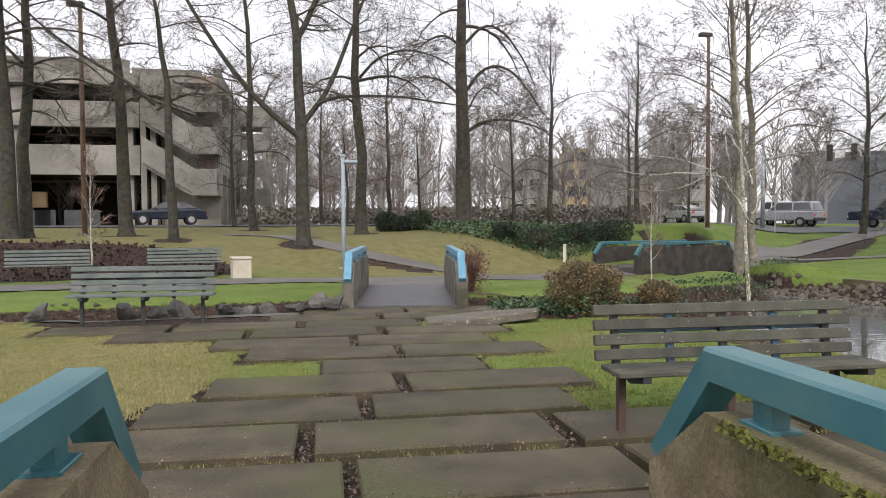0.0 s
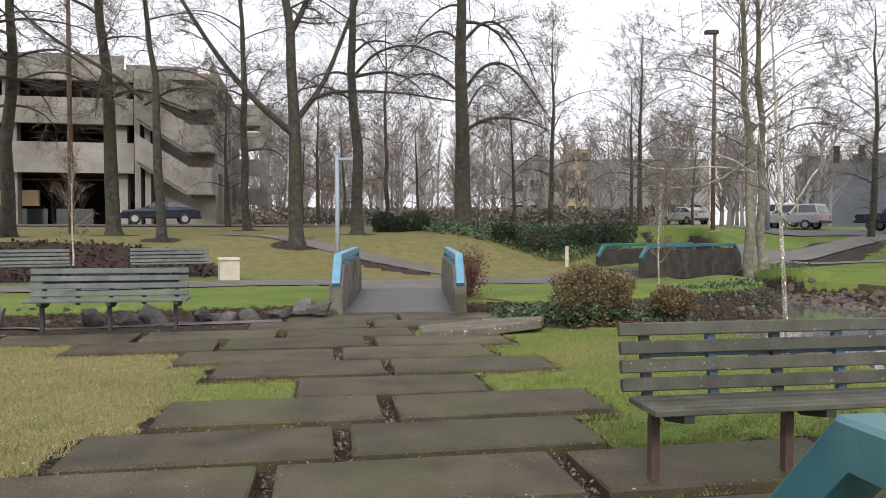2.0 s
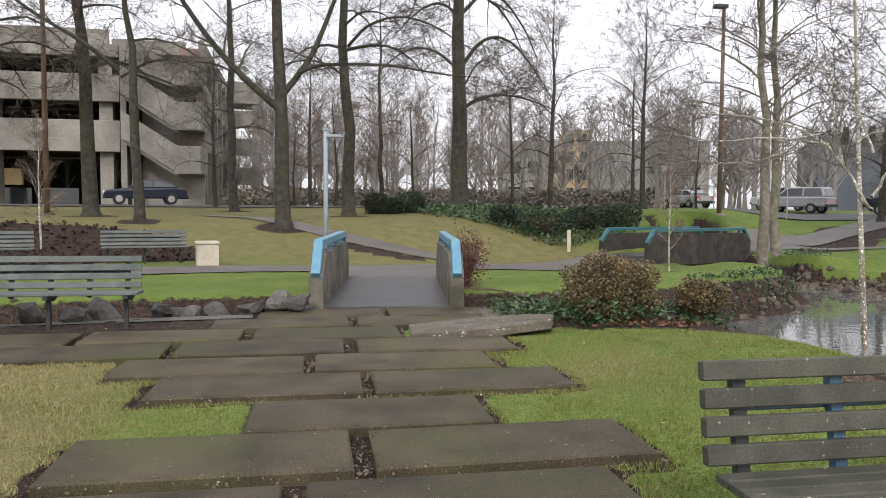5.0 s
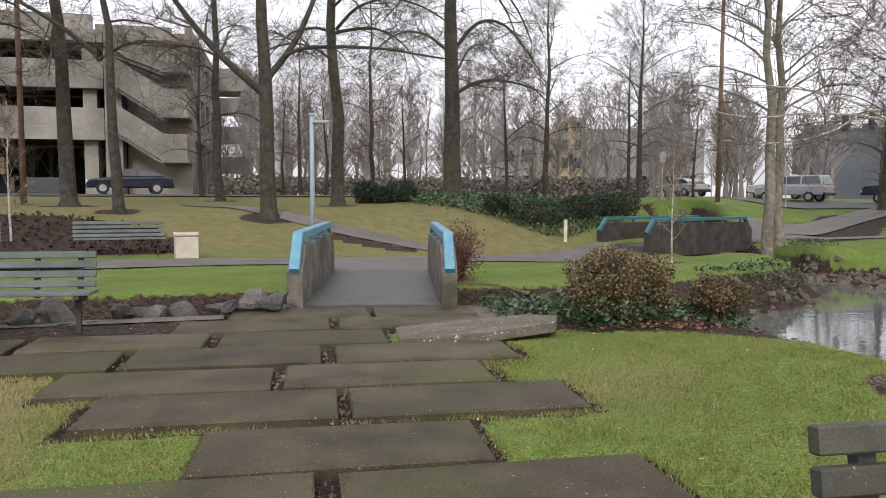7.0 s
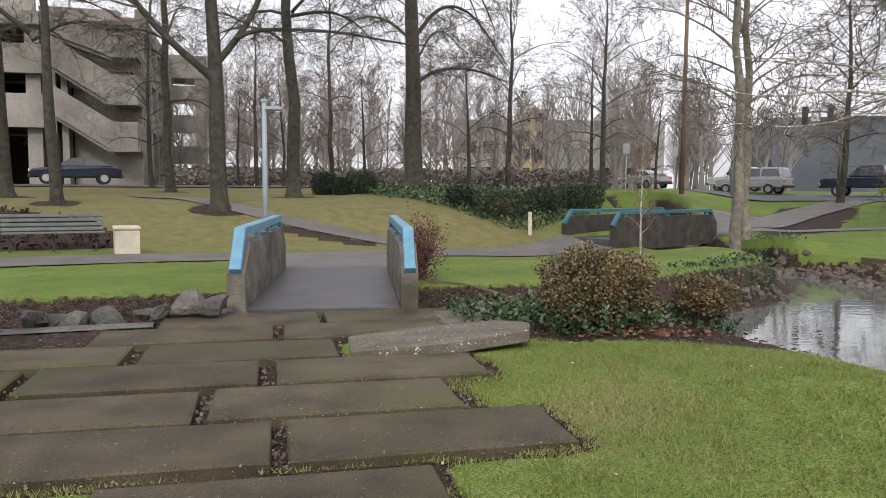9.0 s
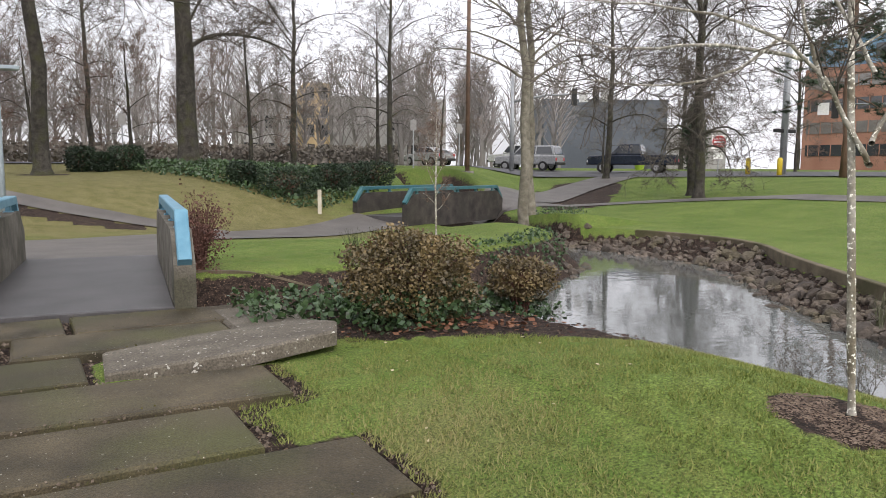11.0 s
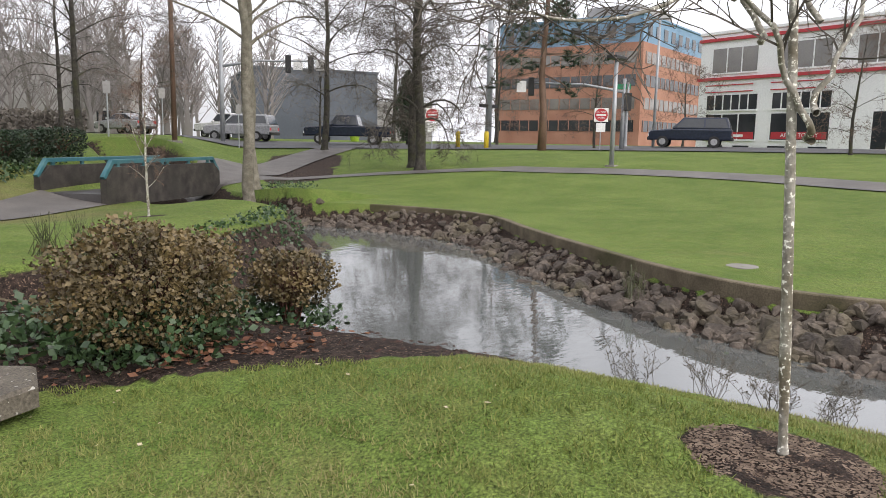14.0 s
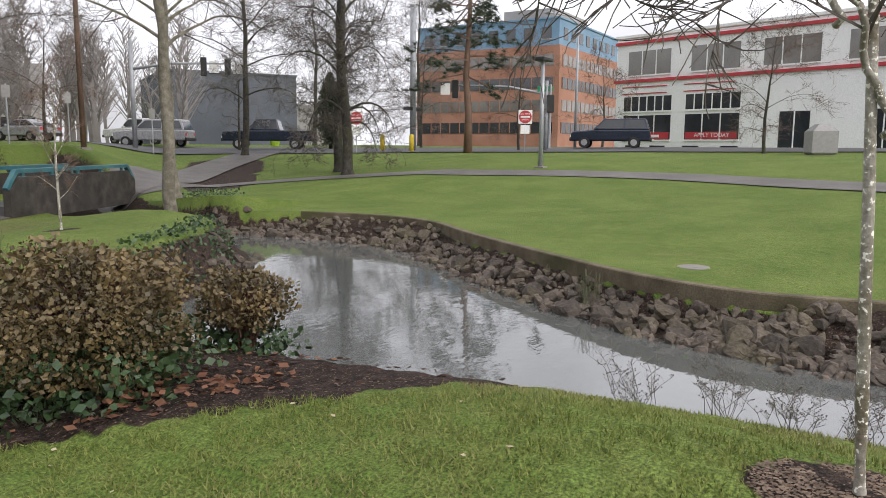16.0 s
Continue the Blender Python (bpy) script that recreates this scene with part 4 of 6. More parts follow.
def garage():
    par = thing("parking_garage", "four-storey raw concrete parking garage with sloping stairs", "building", frame_at(-6.18, 58.02, -36.0, 57.1))
    bands = [(3.8, 6.0), (7.3, 9.2), (10.4, 11.3)]
    for a, c in bands:
        part("spandrel", Build().box(5.6, 46, -0.4, 0.0, a, c, bevel=0.04), M_GCONC, par)
        part("ledge", Build().box(5.6, 46, 0.0, 0.09, a, a + 0.42 * (c - a), bevel=0.02), M_GCONC, par)
        part("spandrel", Build().box(0.0, 0.4, -22, -1.3, a + 0.3, a + 1.7, bevel=0.04), M_GCONC, par)
        part("floor_slab", Build().box(0.5, 45.8, -21.8, -0.41, a + 0.1, a + 0.4), M_GSHADE, par)
        part("ceiling_pipe", Build().tube([(6, -2.2, a - 0.35), (45, -2.2, a - 0.35)], [0.09, 0.09], 6), M_RUST, par)
    part("roof_parapet", Build().box(6.5, 46, -1.4, -1.0, 11.0, 12.5, bevel=0.04), M_GCONC, par)
    part("roof_wall", Build().box(1.4, 6.4, -2.4, -1.6, 10.2, 12.0, bevel=0.04), M_GCONC, par)
    # added backing wall, coloured dark as the shade behind the openings
    part("interior_shade_wall", Build().box(0.6, 45.5, -12.2, -12, -0.5, 11.0), M_GSHADE, par)
    for x in (6.6, 14, 21.5, 29, 36.5, 44):
        part("column", Build().box(x - 0.45, x + 0.45, -1.3, -0.45, -0.5, 11.0, bevel=0.03), M_GCONC, par)
    for x in (5.3, 4.6):
        part("fin", Build().box(x - 0.2, x + 0.2, -0.9, 0.3, -0.5, 11.2, bevel=0.03), M_GCONC, par)
    for y in (-2.0, -6.0, -10.0, -14.0, -18.0, -21.5):
        part("column", Build().box(-0.05, 0.45, y - 0.45, y + 0.45, -0.5, 10.9, bevel=0.03), M_GCONC, par)
    part("shop_front", Build().box(13, 21, -3.4, -3.0, 1.5, 2.7, bevel=0.03), M_TAN, par)
    for x in (9.2, 12.4, 15.6, 18.8):
        part("shop_window", Build().box(x, x + 2.6, -3.2, -3.1, -0.3, 1.3), M_GLASS, par)
    part("stair_core", Build().box(0.0, 4.3, -1.5, -0.9, -0.5, 11.2, bevel=0.04), M_GCONC, par)
    for k in range(3):
        z = 2.3 + k * 3.05
        high = 1.9 if k < 2 else 1.5
        part("landing", Build().box(-0.1, 1.75, -0.9, 1.5, z - 0.05, z + 0.2, bevel=0.02), M_GCONC, par)
        part("balustrade", Build().box(0.0, 1.5, 1.3, 1.52, z, z + high, bevel=0.03), M_GCONC, par)
        part("balustrade", Build().box(-0.12, 0.1, -0.9, 1.3, z + 0.02, z + high - 0.02, bevel=0.03), M_GCONC, par)
        part("recess_wall", Build().box(0.15, 1.7, -0.88, -0.8, z + 1.9, z + 3.0), M_RECESS, par, "pinkish rendered recess wall")
        flight = Build()
        lift = 2.35 if k < 2 else 1.3
        flight.v = [(1.5, 1.3, z), (5.2, 1.3, z + lift), (5.2, 1.3, z + lift + high), (1.5, 1.3, z + high), (1.5, 1.52, z), (5.2, 1.52, z + lift), (5.2, 1.52, z + lift + high), (1.5, 1.52, z + high)]
        flight.f = [(0, 1, 2, 3), (7, 6, 5, 4), (0, 4, 5, 1), (1, 5, 6, 2), (2, 6, 7, 3), (3, 7, 4, 0)]
        part("stair_flight", flight, M_GCONC, par)
        soffit = Build()
        soffit.v = [(1.5, -0.6, z), (5.2, -0.6, z + lift), (5.2, 1.29, z + lift), (1.5, 1.29, z), (1.5, -0.6, z - 0.25), (5.2, -0.6, z + lift - 0.25), (5.2, 1.29, z + lift - 0.25), (1.5, 1.29, z - 0.25)]
        soffit.f = [(3, 2, 1, 0), (4, 5, 6, 7), (0, 1, 5, 4), (1, 2, 6, 5), (2, 3, 7, 6), (3, 0, 4, 7)]
        part("stair_soffit", soffit, M_GCONC, par)
    for x0, x1 in ((-3.0, -2.2), (0.2, 1.0)):
        part("tower_pier", Build().box(x0, x1, -26.5, -22.3, -0.5, 10.4, bevel=0.05), M_GCONC, par)
    for z in (-0.5, 2.2, 5.2, 8.0):
        part("tower_panel", Build().box(-2.21, 0.21, -22.9, -22.4, z, z + 1.75, bevel=0.03), M_GCONC, par)
    part("tower_top", Build().box(-3.2, 1.2, -26.7, -22.1, 10.4, 12.6, bevel=0.05), M_GCONC, par)
    return par


garage()


def windows(par, x0, x1, z0, z1, n, gap, depth=0.12, y=0.0, glass=M_GLASS, framem=M_GREYB, mull=2):
    w = (x1 - x0 - gap * (n - 1)) / n
    for k in range(n):
        a = x0 + k * (w + gap)
        win = part("window", Build().box(a, a + w, y - depth, y + 0.02, z0, z1), glass, par)
        part("sill", Build().box(a - 0.05, a + w + 0.05, y - 0.02, y + 0.1, z0 - 0.12, z0), framem, win)
        for j in range(1, mull + 1):
            xx = a + w * j / (mull + 1)
            part("mullion", Build().box(xx - 0.04, xx + 0.04, y + 0.021, y + 0.06, z0, z1), framem, win)


def white_building():
    par = thing("white_building", "white two-storey brick shop building with red stripes", "building", frame_at(48.85, -15.8, 61.61, 27.37, 1.4))
    part("wall", Build().box(0, 45, -14, 0, -0.5, 8.35, bevel=0.05), M_WHITE, par)
    for z in (4.95, 7.85):
        part("stripe", Build().box(-0.15, 45.1, -0.05, 0.18, z, z + 0.22), M_RED, par)
    part("cornice", Build().box(-0.1, 45.1, -14.1, 0.12, 8.35, 8.6, bevel=0.03), M_WHITE, par)
    for x in (39.6, 34.2, 28.8, 23.4, 18.0, 12.6):
        # upper panes: their pale reflections are painted into the glass colour
        windows(par, x + 0.6, x + 4.3, 5.5, 7.3, 1, 0, glass=M_WINLIGHT, framem=M_WHITE)
        if x > 33:
            windows(par, x + 0.4, x + 4.6, 0.55, 2.4, 1, 0, glass=M_GLASS, framem=M_WHITE)
            windows(par, x + 0.4, x + 4.6, 2.75, 3.85, 1, 0, glass=M_GLASS, framem=M_WHITE, mull=5)
            part("window_panel", Build().box(x + 0.5, x + 4.5, 0.025, 0.06, 0.6, 1.1), M_RED, par)
        else:
            windows(par, x + 1.0, x + 3.0, 0.0, 2.4, 1, 0, glass=M_GLASS, framem=M_WHITE, mull=1)
    return par


white_building()


def brick_building():
    par = thing("office_building", "orange brick office block with blue clad top storeys", "building", frame_at(87.7, 43.5, 87.3, 63.9, 1.4))
    L, D = 20.4, 22.7
    part("wall", Build().box(0, L, -D, 0, -0.5, 12.1), M_BRICK, par)
    part("top_storey", Build().box(0.2, L - 0.2, -D + 0.2, -0.2, 12.1, 15.2), M_BLUEWALL, par)
    part("roof_edge", Build().box(0.05, L - 0.05, -D + 0.05, -0.05, 15.2, 15.4), M_BLUEWALL, par)
    part("penthouse", Build().box(2, 9, -14, -3, 15.4, 17.0), M_GREYB, par)
    for z, glass in ((1.6, M_GLASS), (4.3, M_WINLIGHT), (7.0, M_GLASS), (9.7, M_WINLIGHT)):
        win = part("window", Build().box(0.6, L - 0.5, -0.05, 0.05, z, z + 1.35), glass, par)
        for k in range(14):
            part("mullion", Build().box(0.6 + k * 1.45, 0.7 + k * 1.45, 0.051, 0.09, z, z + 1.35), M_BRICK, win)
        win = part("window", Build().box(-0.05, 0.05, -D + 0.8, -0.8, z, z + 1.35), glass, par)
        for k in range(14):
            part("mullion", Build().box(-0.09, -0.051, -D + 0.8 + k * 1.6, -D + 0.92 + k * 1.6, z, z + 1.35), M_BRICK, win)
    windows(par, 1.2, L - 1.2, 12.9, 14.3, 8, 1.2, y=-0.15, mull=0)
    for k in range(8):
        part("window", Build().box(0.13, 0.24, -D + 1.6 + k * 2.6, -D + 2.9 + k * 2.6, 12.9, 14.3), M_GLASS, par)
    return par


brick_building()


def slate_building():
    par = thing("slate_building", "plain slate-blue boxy warehouse with a flat roof", "building", frame_at(60.05, 60.2, 48.8, 66.3, 1.2))
    part("wall", Build().box(0, 12.6, -16, 0, -0.5, 6.9, bevel=0.05), M_SLATE, par)
    part("parapet_cap", Build().box(-0.1, 12.7, -16.1, 0.1, 6.9, 7.1), M_SLATE, par)
    part("annex", Build().box(-7, -0.05, -14, -2, -0.5, 4.3, bevel=0.04), M_GREYB, par)
    return par


slate_building()

par = thing("apartment_tower", "tan stucco block of flats beyond the trees", "building", frame_at(27.9, 70.9, 24.0, 71.9, 1.4))
part("wall", Build().box(0, 2.5, -8, 0, -0.5, 7.6), M_TAN, par)
part("wall", Build().box(-5, -0.05, -8, -1, -0.5, 6.2), M_GREYB, par)
for z in (1.0, 2.8, 4.5, 6.2):
    windows(par, 0.3, 2.2, z, z + 1.0, 2, 0.6, mull=0)
par = thing("low_building", "long grey low building beyond the street", "building", frame_at(50, 88, 22, 94, 1.4))
part("wall", Build().box(0, 26, -10, 0, -0.5, 8.5), M_GREYB, par)
for z in (1.2, 4.4):
    windows(par, 1.0, 25, z, z + 1.5, 10, 0.9, mull=0)


# ---- street furniture ----
def post(name, label, category, x, y, h, r0, r1, material, group="", lift=0.0):
    par = thing(name, label, category, pose(x, y, ground_at(x, y) + lift), group)
    part("pole", Build().tube([(0, 0, -0.1), (0, 0, h * 0.5), (0, 0, h)], [r0, (r0 + r1) / 2, r1], 10), material, par, smooth=True)
    part("base", Build().box(-r0 * 2, r0 * 2, -r0 * 2, r0 * 2, -0.1, 0.05, bevel=0.01), M_GCONC, par)
    return par


lp = post("lamp_post", "blue-grey steel lamp post with a flat square lantern", "lamp", 2.18, 24.1, 3.6, 0.075, 0.06, M_BLUEGREY)
part("lantern", Build().box(0.02, 0.46, -0.16, 0.16, 3.38, 3.47, bevel=0.02), M_BLUEGREY, lp)
part("cap", Build().box(-0.085, 0.085, -0.085, 0.085, 3.58, 3.66, bevel=0.015), M_BLUEGREY, lp)
lp = post("lamp_post", "galvanised park lamp post with a flat cap", "lamp", 28.47, 18.7, 3.9, 0.09, 0.07, M_GALV)
part("lantern", Build().box(-0.4, 0.4, -0.2, 0.2, 3.85, 3.98, bevel=0.02), M_BLACK, lp)
for x, y, h in ((20.86, 35.1, 9.8), (-8.22, 32.7, 9.5)):
    lp = post("street_lamp", "tall brown street lamp pole with a small head", "lamp", x, y, h, 0.11, 0.08, M_BROWNPOLE, "street lamps")
    part("lamp_head", Build().box(-0.5, 0.15, -0.14, 0.14, h - 0.12, h + 0.08, bevel=0.03), M_BLACK, lp)

bn = thing("litter_bin", "square tan concrete litter bin beside a path", "bin", pose(-0.75, 21.35, ground_at(-0.75, 21.35), 0, 0, 14))
part("body", Build().box(-0.25, 0.25, -0.25, 0.25, -0.03, 0.53, bevel=0.03), M_BIN, bn)
part("lid", Build().box(-0.27, 0.27, -0.27, 0.27, 0.53, 0.61, bevel=0.02), M_BIN, bn)


# ---- vehicles ----
def car(label, at, body_m, kind="car", group="parked cars"):
    par = thing("car", label, "car", at, group)
    L, W, H = {"car": (4.5, 0.88, 1.42), "suv": (4.8, 0.93, 1.78), "pickup": (5.6, 0.97, 1.85)}[kind]
    h = L / 2
    if kind == "car":
        low = [(-h, 0.35), (h, 0.35), (h, 0.68), (h - 0.2, 0.82), (h * 0.42, 0.95), (-h * 0.72, 0.98), (-h, 0.9)]
        cab = [(h * 0.42, 0.94), (h * 0.1, H), (-h * 0.42, H), (-h * 0.8, 0.97)]
    elif kind == "suv":
        low = [(-h, 0.42), (h, 0.42), (h, 0.85), (h - 0.15, 1.0), (h * 0.42, 1.1), (-h, 1.1)]
        cab = [(h * 0.42, 1.09), (h * 0.16, H), (-h * 0.88, H), (-h * 0.97, 1.09)]
    else:
        low = [(-h, 0.5), (h, 0.5), (h, 0.95), (h - 0.12, 1.08), (h * 0.45, 1.15), (-h, 1.15)]
        cab = [(h * 0.45, 1.14), (h * 0.26, H), (-h * 0.2, H), (-h * 0.26, 1.14)]
    turn = Matrix.Rotation(radians(-90), 4, "Z")

    def lay(bb):
        bb.v = [tuple(turn @ Vector(v)) for v in bb.v]
        return bb
    def soften(ob, w):
        bv = ob.modifiers.new("soft_edges", "BEVEL")
        bv.width, bv.segments, bv.limit_method = w, 3, "ANGLE"
        return ob

    def taper(bb, z0, z1, inset):
        bb.v = [(x * (1 - inset * min(max((z - z0) / (z1 - z0), 0), 1)), y, z) for x, y, z in bb.v]
        return bb
    zs = min(p[1] for p in cab)
    hull = Build().side_prism(low, -W, W)
    hull.v = [(x * (0.93 if z < 0.6 else 1.0), y, z) for x, y, z in hull.v]
    soften(part("body", lay(hull), body_m, par), 0.09)
    soften(part("cabin", lay(taper(Build().side_prism(cab, -W + 0.06, W - 0.06), zs, H, 0.2)), body_m, par), 0.07)
    cx, cz = sum(p[0] for p in cab) / 4, sum(p[1] for p in cab) / 4
    glass = [(cx + (y - cx) * 0.9, cz + (z - cz) * 0.74) for y, z in cab]
    mid = (glass[1][0] + glass[2][0]) / 2
    for a0, a1 in ((-9.0, mid - 0.05), (mid + 0.05, 9.0)):
        pane = [(min(max(y, a0), a1), z) for y, z in glass]
        part("side_window", lay(taper(Build().side_prism(pane, -W + 0.05, W - 0.05), zs, H, 0.2)), M_GLASS, par)
    for (ay, az), (by, bz), o in ((cab[0], cab[1], 0.02), (cab[3], cab[2], -0.02)):
        pane = Build().side_prism([(ay + o, az + 0.06), (by + o, bz - 0.08), (by - o, bz - 0.1), (ay - o, az + 0.05)], -W + 0.17, W - 0.17)
        part("windscreen", lay(taper(pane, zs, H, 0.16)), M_GLASS, par)
    for sx in (-W - 0.06, W + 0.06):
        part("wing_mirror", lay(Build().box(sx - 0.09, sx + 0.09, h * 0.3, h * 0.3 + 0.1, zs + 0.03, zs + 0.17, bevel=0.03)), body_m, par)
    for sy in (h, -h):
        part("bumper", lay(Build().box(-W + 0.05, W - 0.05, sy - 0.08, sy + 0.05, low[0][1] - 0.02, low[0][1] + 0.2, bevel=0.05)), M_BLACK, par)
    for sy in (h * 0.64, -h * 0.6):
        for sx in (-W + 0.1, W - 0.1):
            wh = part("wheel", lay(Build().tube([(sx - 0.11, sy, 0.33), (sx + 0.11, sy, 0.33)], [0.34, 0.34], 14)), M_TYRE, par)
            part("rim", lay(Build().tube([(sx - 0.12, sy, 0.33), (sx + 0.12, sy, 0.33)], [0.2, 0.2], 10)), M_RIM, wh)
    for sx in (-W + 0.2, W - 0.2):
        part("headlight", lay(Build().box(sx - 0.15, sx + 0.15, h - 0.04, h + 0.01, 0.66, 0.8)), M_WHITE, par)
        part("tail_light", lay(Build().box(sx - 0.12, sx + 0.12, -h - 0.01, -h + 0.04, 0.72, 0.9)), M_RED, par)
    return par


def park(x, y, a):
    return pose(x, y, ground_at(x, y) + 0.06, 0, 0, a)


car("dark blue sports utility car standing in the street", park(48.3, 23.0, 105), P_DARK, "suv")
car("dark pickup truck standing in the street", park(37.5, 41.5, 125), P_DARK, "pickup")
car("white pickup truck standing in the street", park(37.5, 54.0, 105), P_WHITE, "pickup")
car("silver saloon car standing in the street", park(31.0, 57.5, 100), P_SILVER)
car("dark estate car parked before the garage", park(-8.0, 48.1, 195), P_DARK)


# ---- shrubs ----
def leafy(b, cx, cy, cz, rx, ry, rz, n, size, rng, power=2.0, ragged=0.12):
    """Leaves in the outer shell of a rounded body; a higher power is boxier."""
    ph = [rng.uniform(0, 6.28) for _ in range(6)]
    for k in range(n):
        d = Vector((rng.gauss(0, 1), rng.gauss(0, 1), rng.gauss(0, 1))).normalized()
        e = (abs(d.x) ** power + abs(d.y) ** power + abs(d.z) ** power) ** (-1 / power)
        lump = 1 + ragged * (math.sin(5 * d.x + ph[0]) * math.sin(6 * d.y + ph[1]) + 0.7 * math.sin(9 * d.z + ph[2] + 4 * d.x)) + rng.gauss(0, ragged * 0.45)
        e *= lump * (1 - 0.5 * rng.random() ** 2.2)
        b.leaf((cx + d.x * rx * e, cy + d.y * ry * e, max(cz + d.z * rz * e, 0.0)), size * rng.uniform(0.6, 1.3), rng)


def shrub(name, label, x, y, rx, ry, rz, n, size, leafm, stemm, seed, second=None, group="", power=2.0, ragged=0.12, low=1.0):
    rng = random.Random(seed)
    z = ground_at(x, y)
    par = thing(name, label, "shrub", pose(x, y, z), group)
    bl, bs = Build(), Build()
    leafy(bl, 0, 0, rz * low, rx, ry, rz, n, size, rng, power, ragged)
    for k in range(70):
        a, e = rng.uniform(0, 6.28), rng.uniform(0.2, 1.0)
        q = Vector((math.cos(a) * rx * e, math.sin(a) * ry * e, rz * low * rng.uniform(0.7, 1.0) + rz * (1.02 - 0.6 * e * e)))
        mid = Vector((q.x * 0.35 + rng.uniform(-0.04, 0.04), q.y * 0.35 + rng.uniform(-0.04, 0.04), q.z * 0.55))
        bs.tube([(q.x * 0.1, q.y * 0.1, -0.05), tuple(mid), tuple(q)], [0.013, 0.008, 0.003], 4)
    tagged(part("woody_base", bs, stemm, par), kind="stuff")
    part("foliage", bl, leafm, par)
    if second:
        b2 = Build()
        leafy(b2, 0, -ry * 0.12, rz * 0.34, rx * 1.08, ry * 1.1, rz * 0.62, int(n * 0.16), size * 1.6, rng, 2.2, 0.18)
        part("ivy", b2, second, par, "glossy dark ivy leaves at the foot")
    return par


shrub("shrub", "rounded clipped bush with bronze-brown winter leaves", 5.5, 10.95, 0.53, 0.5, 0.39, 15000, 0.033, M_BUSH, M_REDSTEM, 41, M_IVY, power=2.5)
shrub("shrub", "smaller bronze-leaved bush overhanging the water", 6.72, 11.0, 0.3, 0.32, 0.2, 3600, 0.034, M_BUSH, M_REDSTEM, 42, M_IVY, power=2.4, low=1.95)
shrub("shrub", "leafless red-brown shrub beside a handrail", 4.6, 15.45, 0.36, 0.4, 0.5, 2600, 0.035, M_REDSTEM, M_REDSTEM, 43, ragged=0.25)
for k, (x, y, rx, ry, rz) in enumerate(((4.4, 33.9, 0.46, 0.4, 0.42), (5.05, 33.5, 0.34, 0.35, 0.32), (5.85, 33.8, 0.56, 0.4, 0.42), (8.95, 29.9, 0.46, 0.5, 0.36), (10.2, 28.9, 1.0, 0.55, 0.46), (12.1, 29.9, 0.6, 0.6, 0.46), (13.3, 30.8, 0.6, 0.6, 0.42), (14.3, 31.3, 0.8, 0.6, 0.46))):
    shrub("hedge_bush", "dense dark green clipped evergreen bush", x, y, rx, ry, rz, 3000, 0.075, M_HEDGE, M_REDSTEM, 50 + k, group="evergreen bushes", power=4.5, ragged=0.05)


# ---- pine, signals and signs beside the street ----
def pine(x, y, seed=71):
    rng = random.Random(seed)
    par = thing("pine_tree", "dark shaggy pine with a bare reddish trunk", "tree", pose(x, y, ground_at(x, y)))
    h = 12.0
    pts = [(0, 0, -0.2), (0.05, 0, 2), (-0.1, 0.1, 4), (0.1, 0, 7.5), (0, 0, h)]
    part("trunk", Build().tube(pts, [0.26, 0.2, 0.17, 0.12, 0.05], 8), M_BROWNPOLE, par, smooth=True)
    nd, br = Build(), Build()
    for k in range(38):
        t = 0.33 + 0.67 * k / 38
        a = k * 2.4 + rng.uniform(-0.4, 0.4)
        ln = 4.1 * (1.08 - t) ** 0.6 * rng.uniform(0.45, 1.1)
        p = Vector((0, 0, h * t))
        q = p + Vector((math.cos(a) * ln, math.sin(a) * ln, rng.uniform(-0.9, 0.5)))
        br.tube([p, p.lerp(q, 0.5) + Vector((0, 0, 0.12)), q], [0.05, 0.035, 0.015], 4)
        for j in range(13):
            c = p.lerp(q, rng.uniform(0.45, 1.05))
            c = c + Vector((rng.gauss(0, 0.3), rng.gauss(0, 0.3), rng.gauss(0, 0.22)))
            for i in range(34):
                d = Vector((rng.gauss(0, 1), rng.gauss(0, 1), rng.gauss(0.35, 0.8))).normalized() * rng.uniform(0.18, 0.4)
                s = d.orthogonal().normalized() * 0.024
                n = len(nd.v)
                nd.v += [tuple(c - s), tuple(c + s), tuple(c + d)]
                nd.f.append((n, n + 1, n + 2))
    tagged(part("branchwork", br, M_BROWNPOLE, par), kind="stuff")
    part("crown", nd, M_PINE, par, "clumps of dark green needles")
    return par


pine(37.6, 27.1)


def cypress(x, y, high, wide):
    rng = random.Random(75)
    par = thing("evergreen_tree", "narrow dark evergreen tree beside the street", "tree", pose(x, y, ground_at(x, y)))
    part("trunk", Build().tube([(0, 0, -0.1), (0, 0, high * 0.9)], [0.14, 0.03], 7), M_BARK, par, smooth=True)
    bb = Build()
    for k in range(7000):
        t = rng.random() ** 0.8
        w = wide * math.sin(math.pi * min(0.18 + 0.82 * t, 1)) ** 0.7 * (0.75 + 0.25 * math.sin(t * 23 + k % 5))
        a, e = rng.uniform(0, 6.28), rng.random() ** 0.4
        bb.leaf((math.cos(a) * w * e, math.sin(a) * w * e, 0.25 + high * t), rng.uniform(0.09, 0.22), rng)
    part("foliage", bb, M_PINE, par)


cypress(41.0, 39.5, 4.6, 0.95)


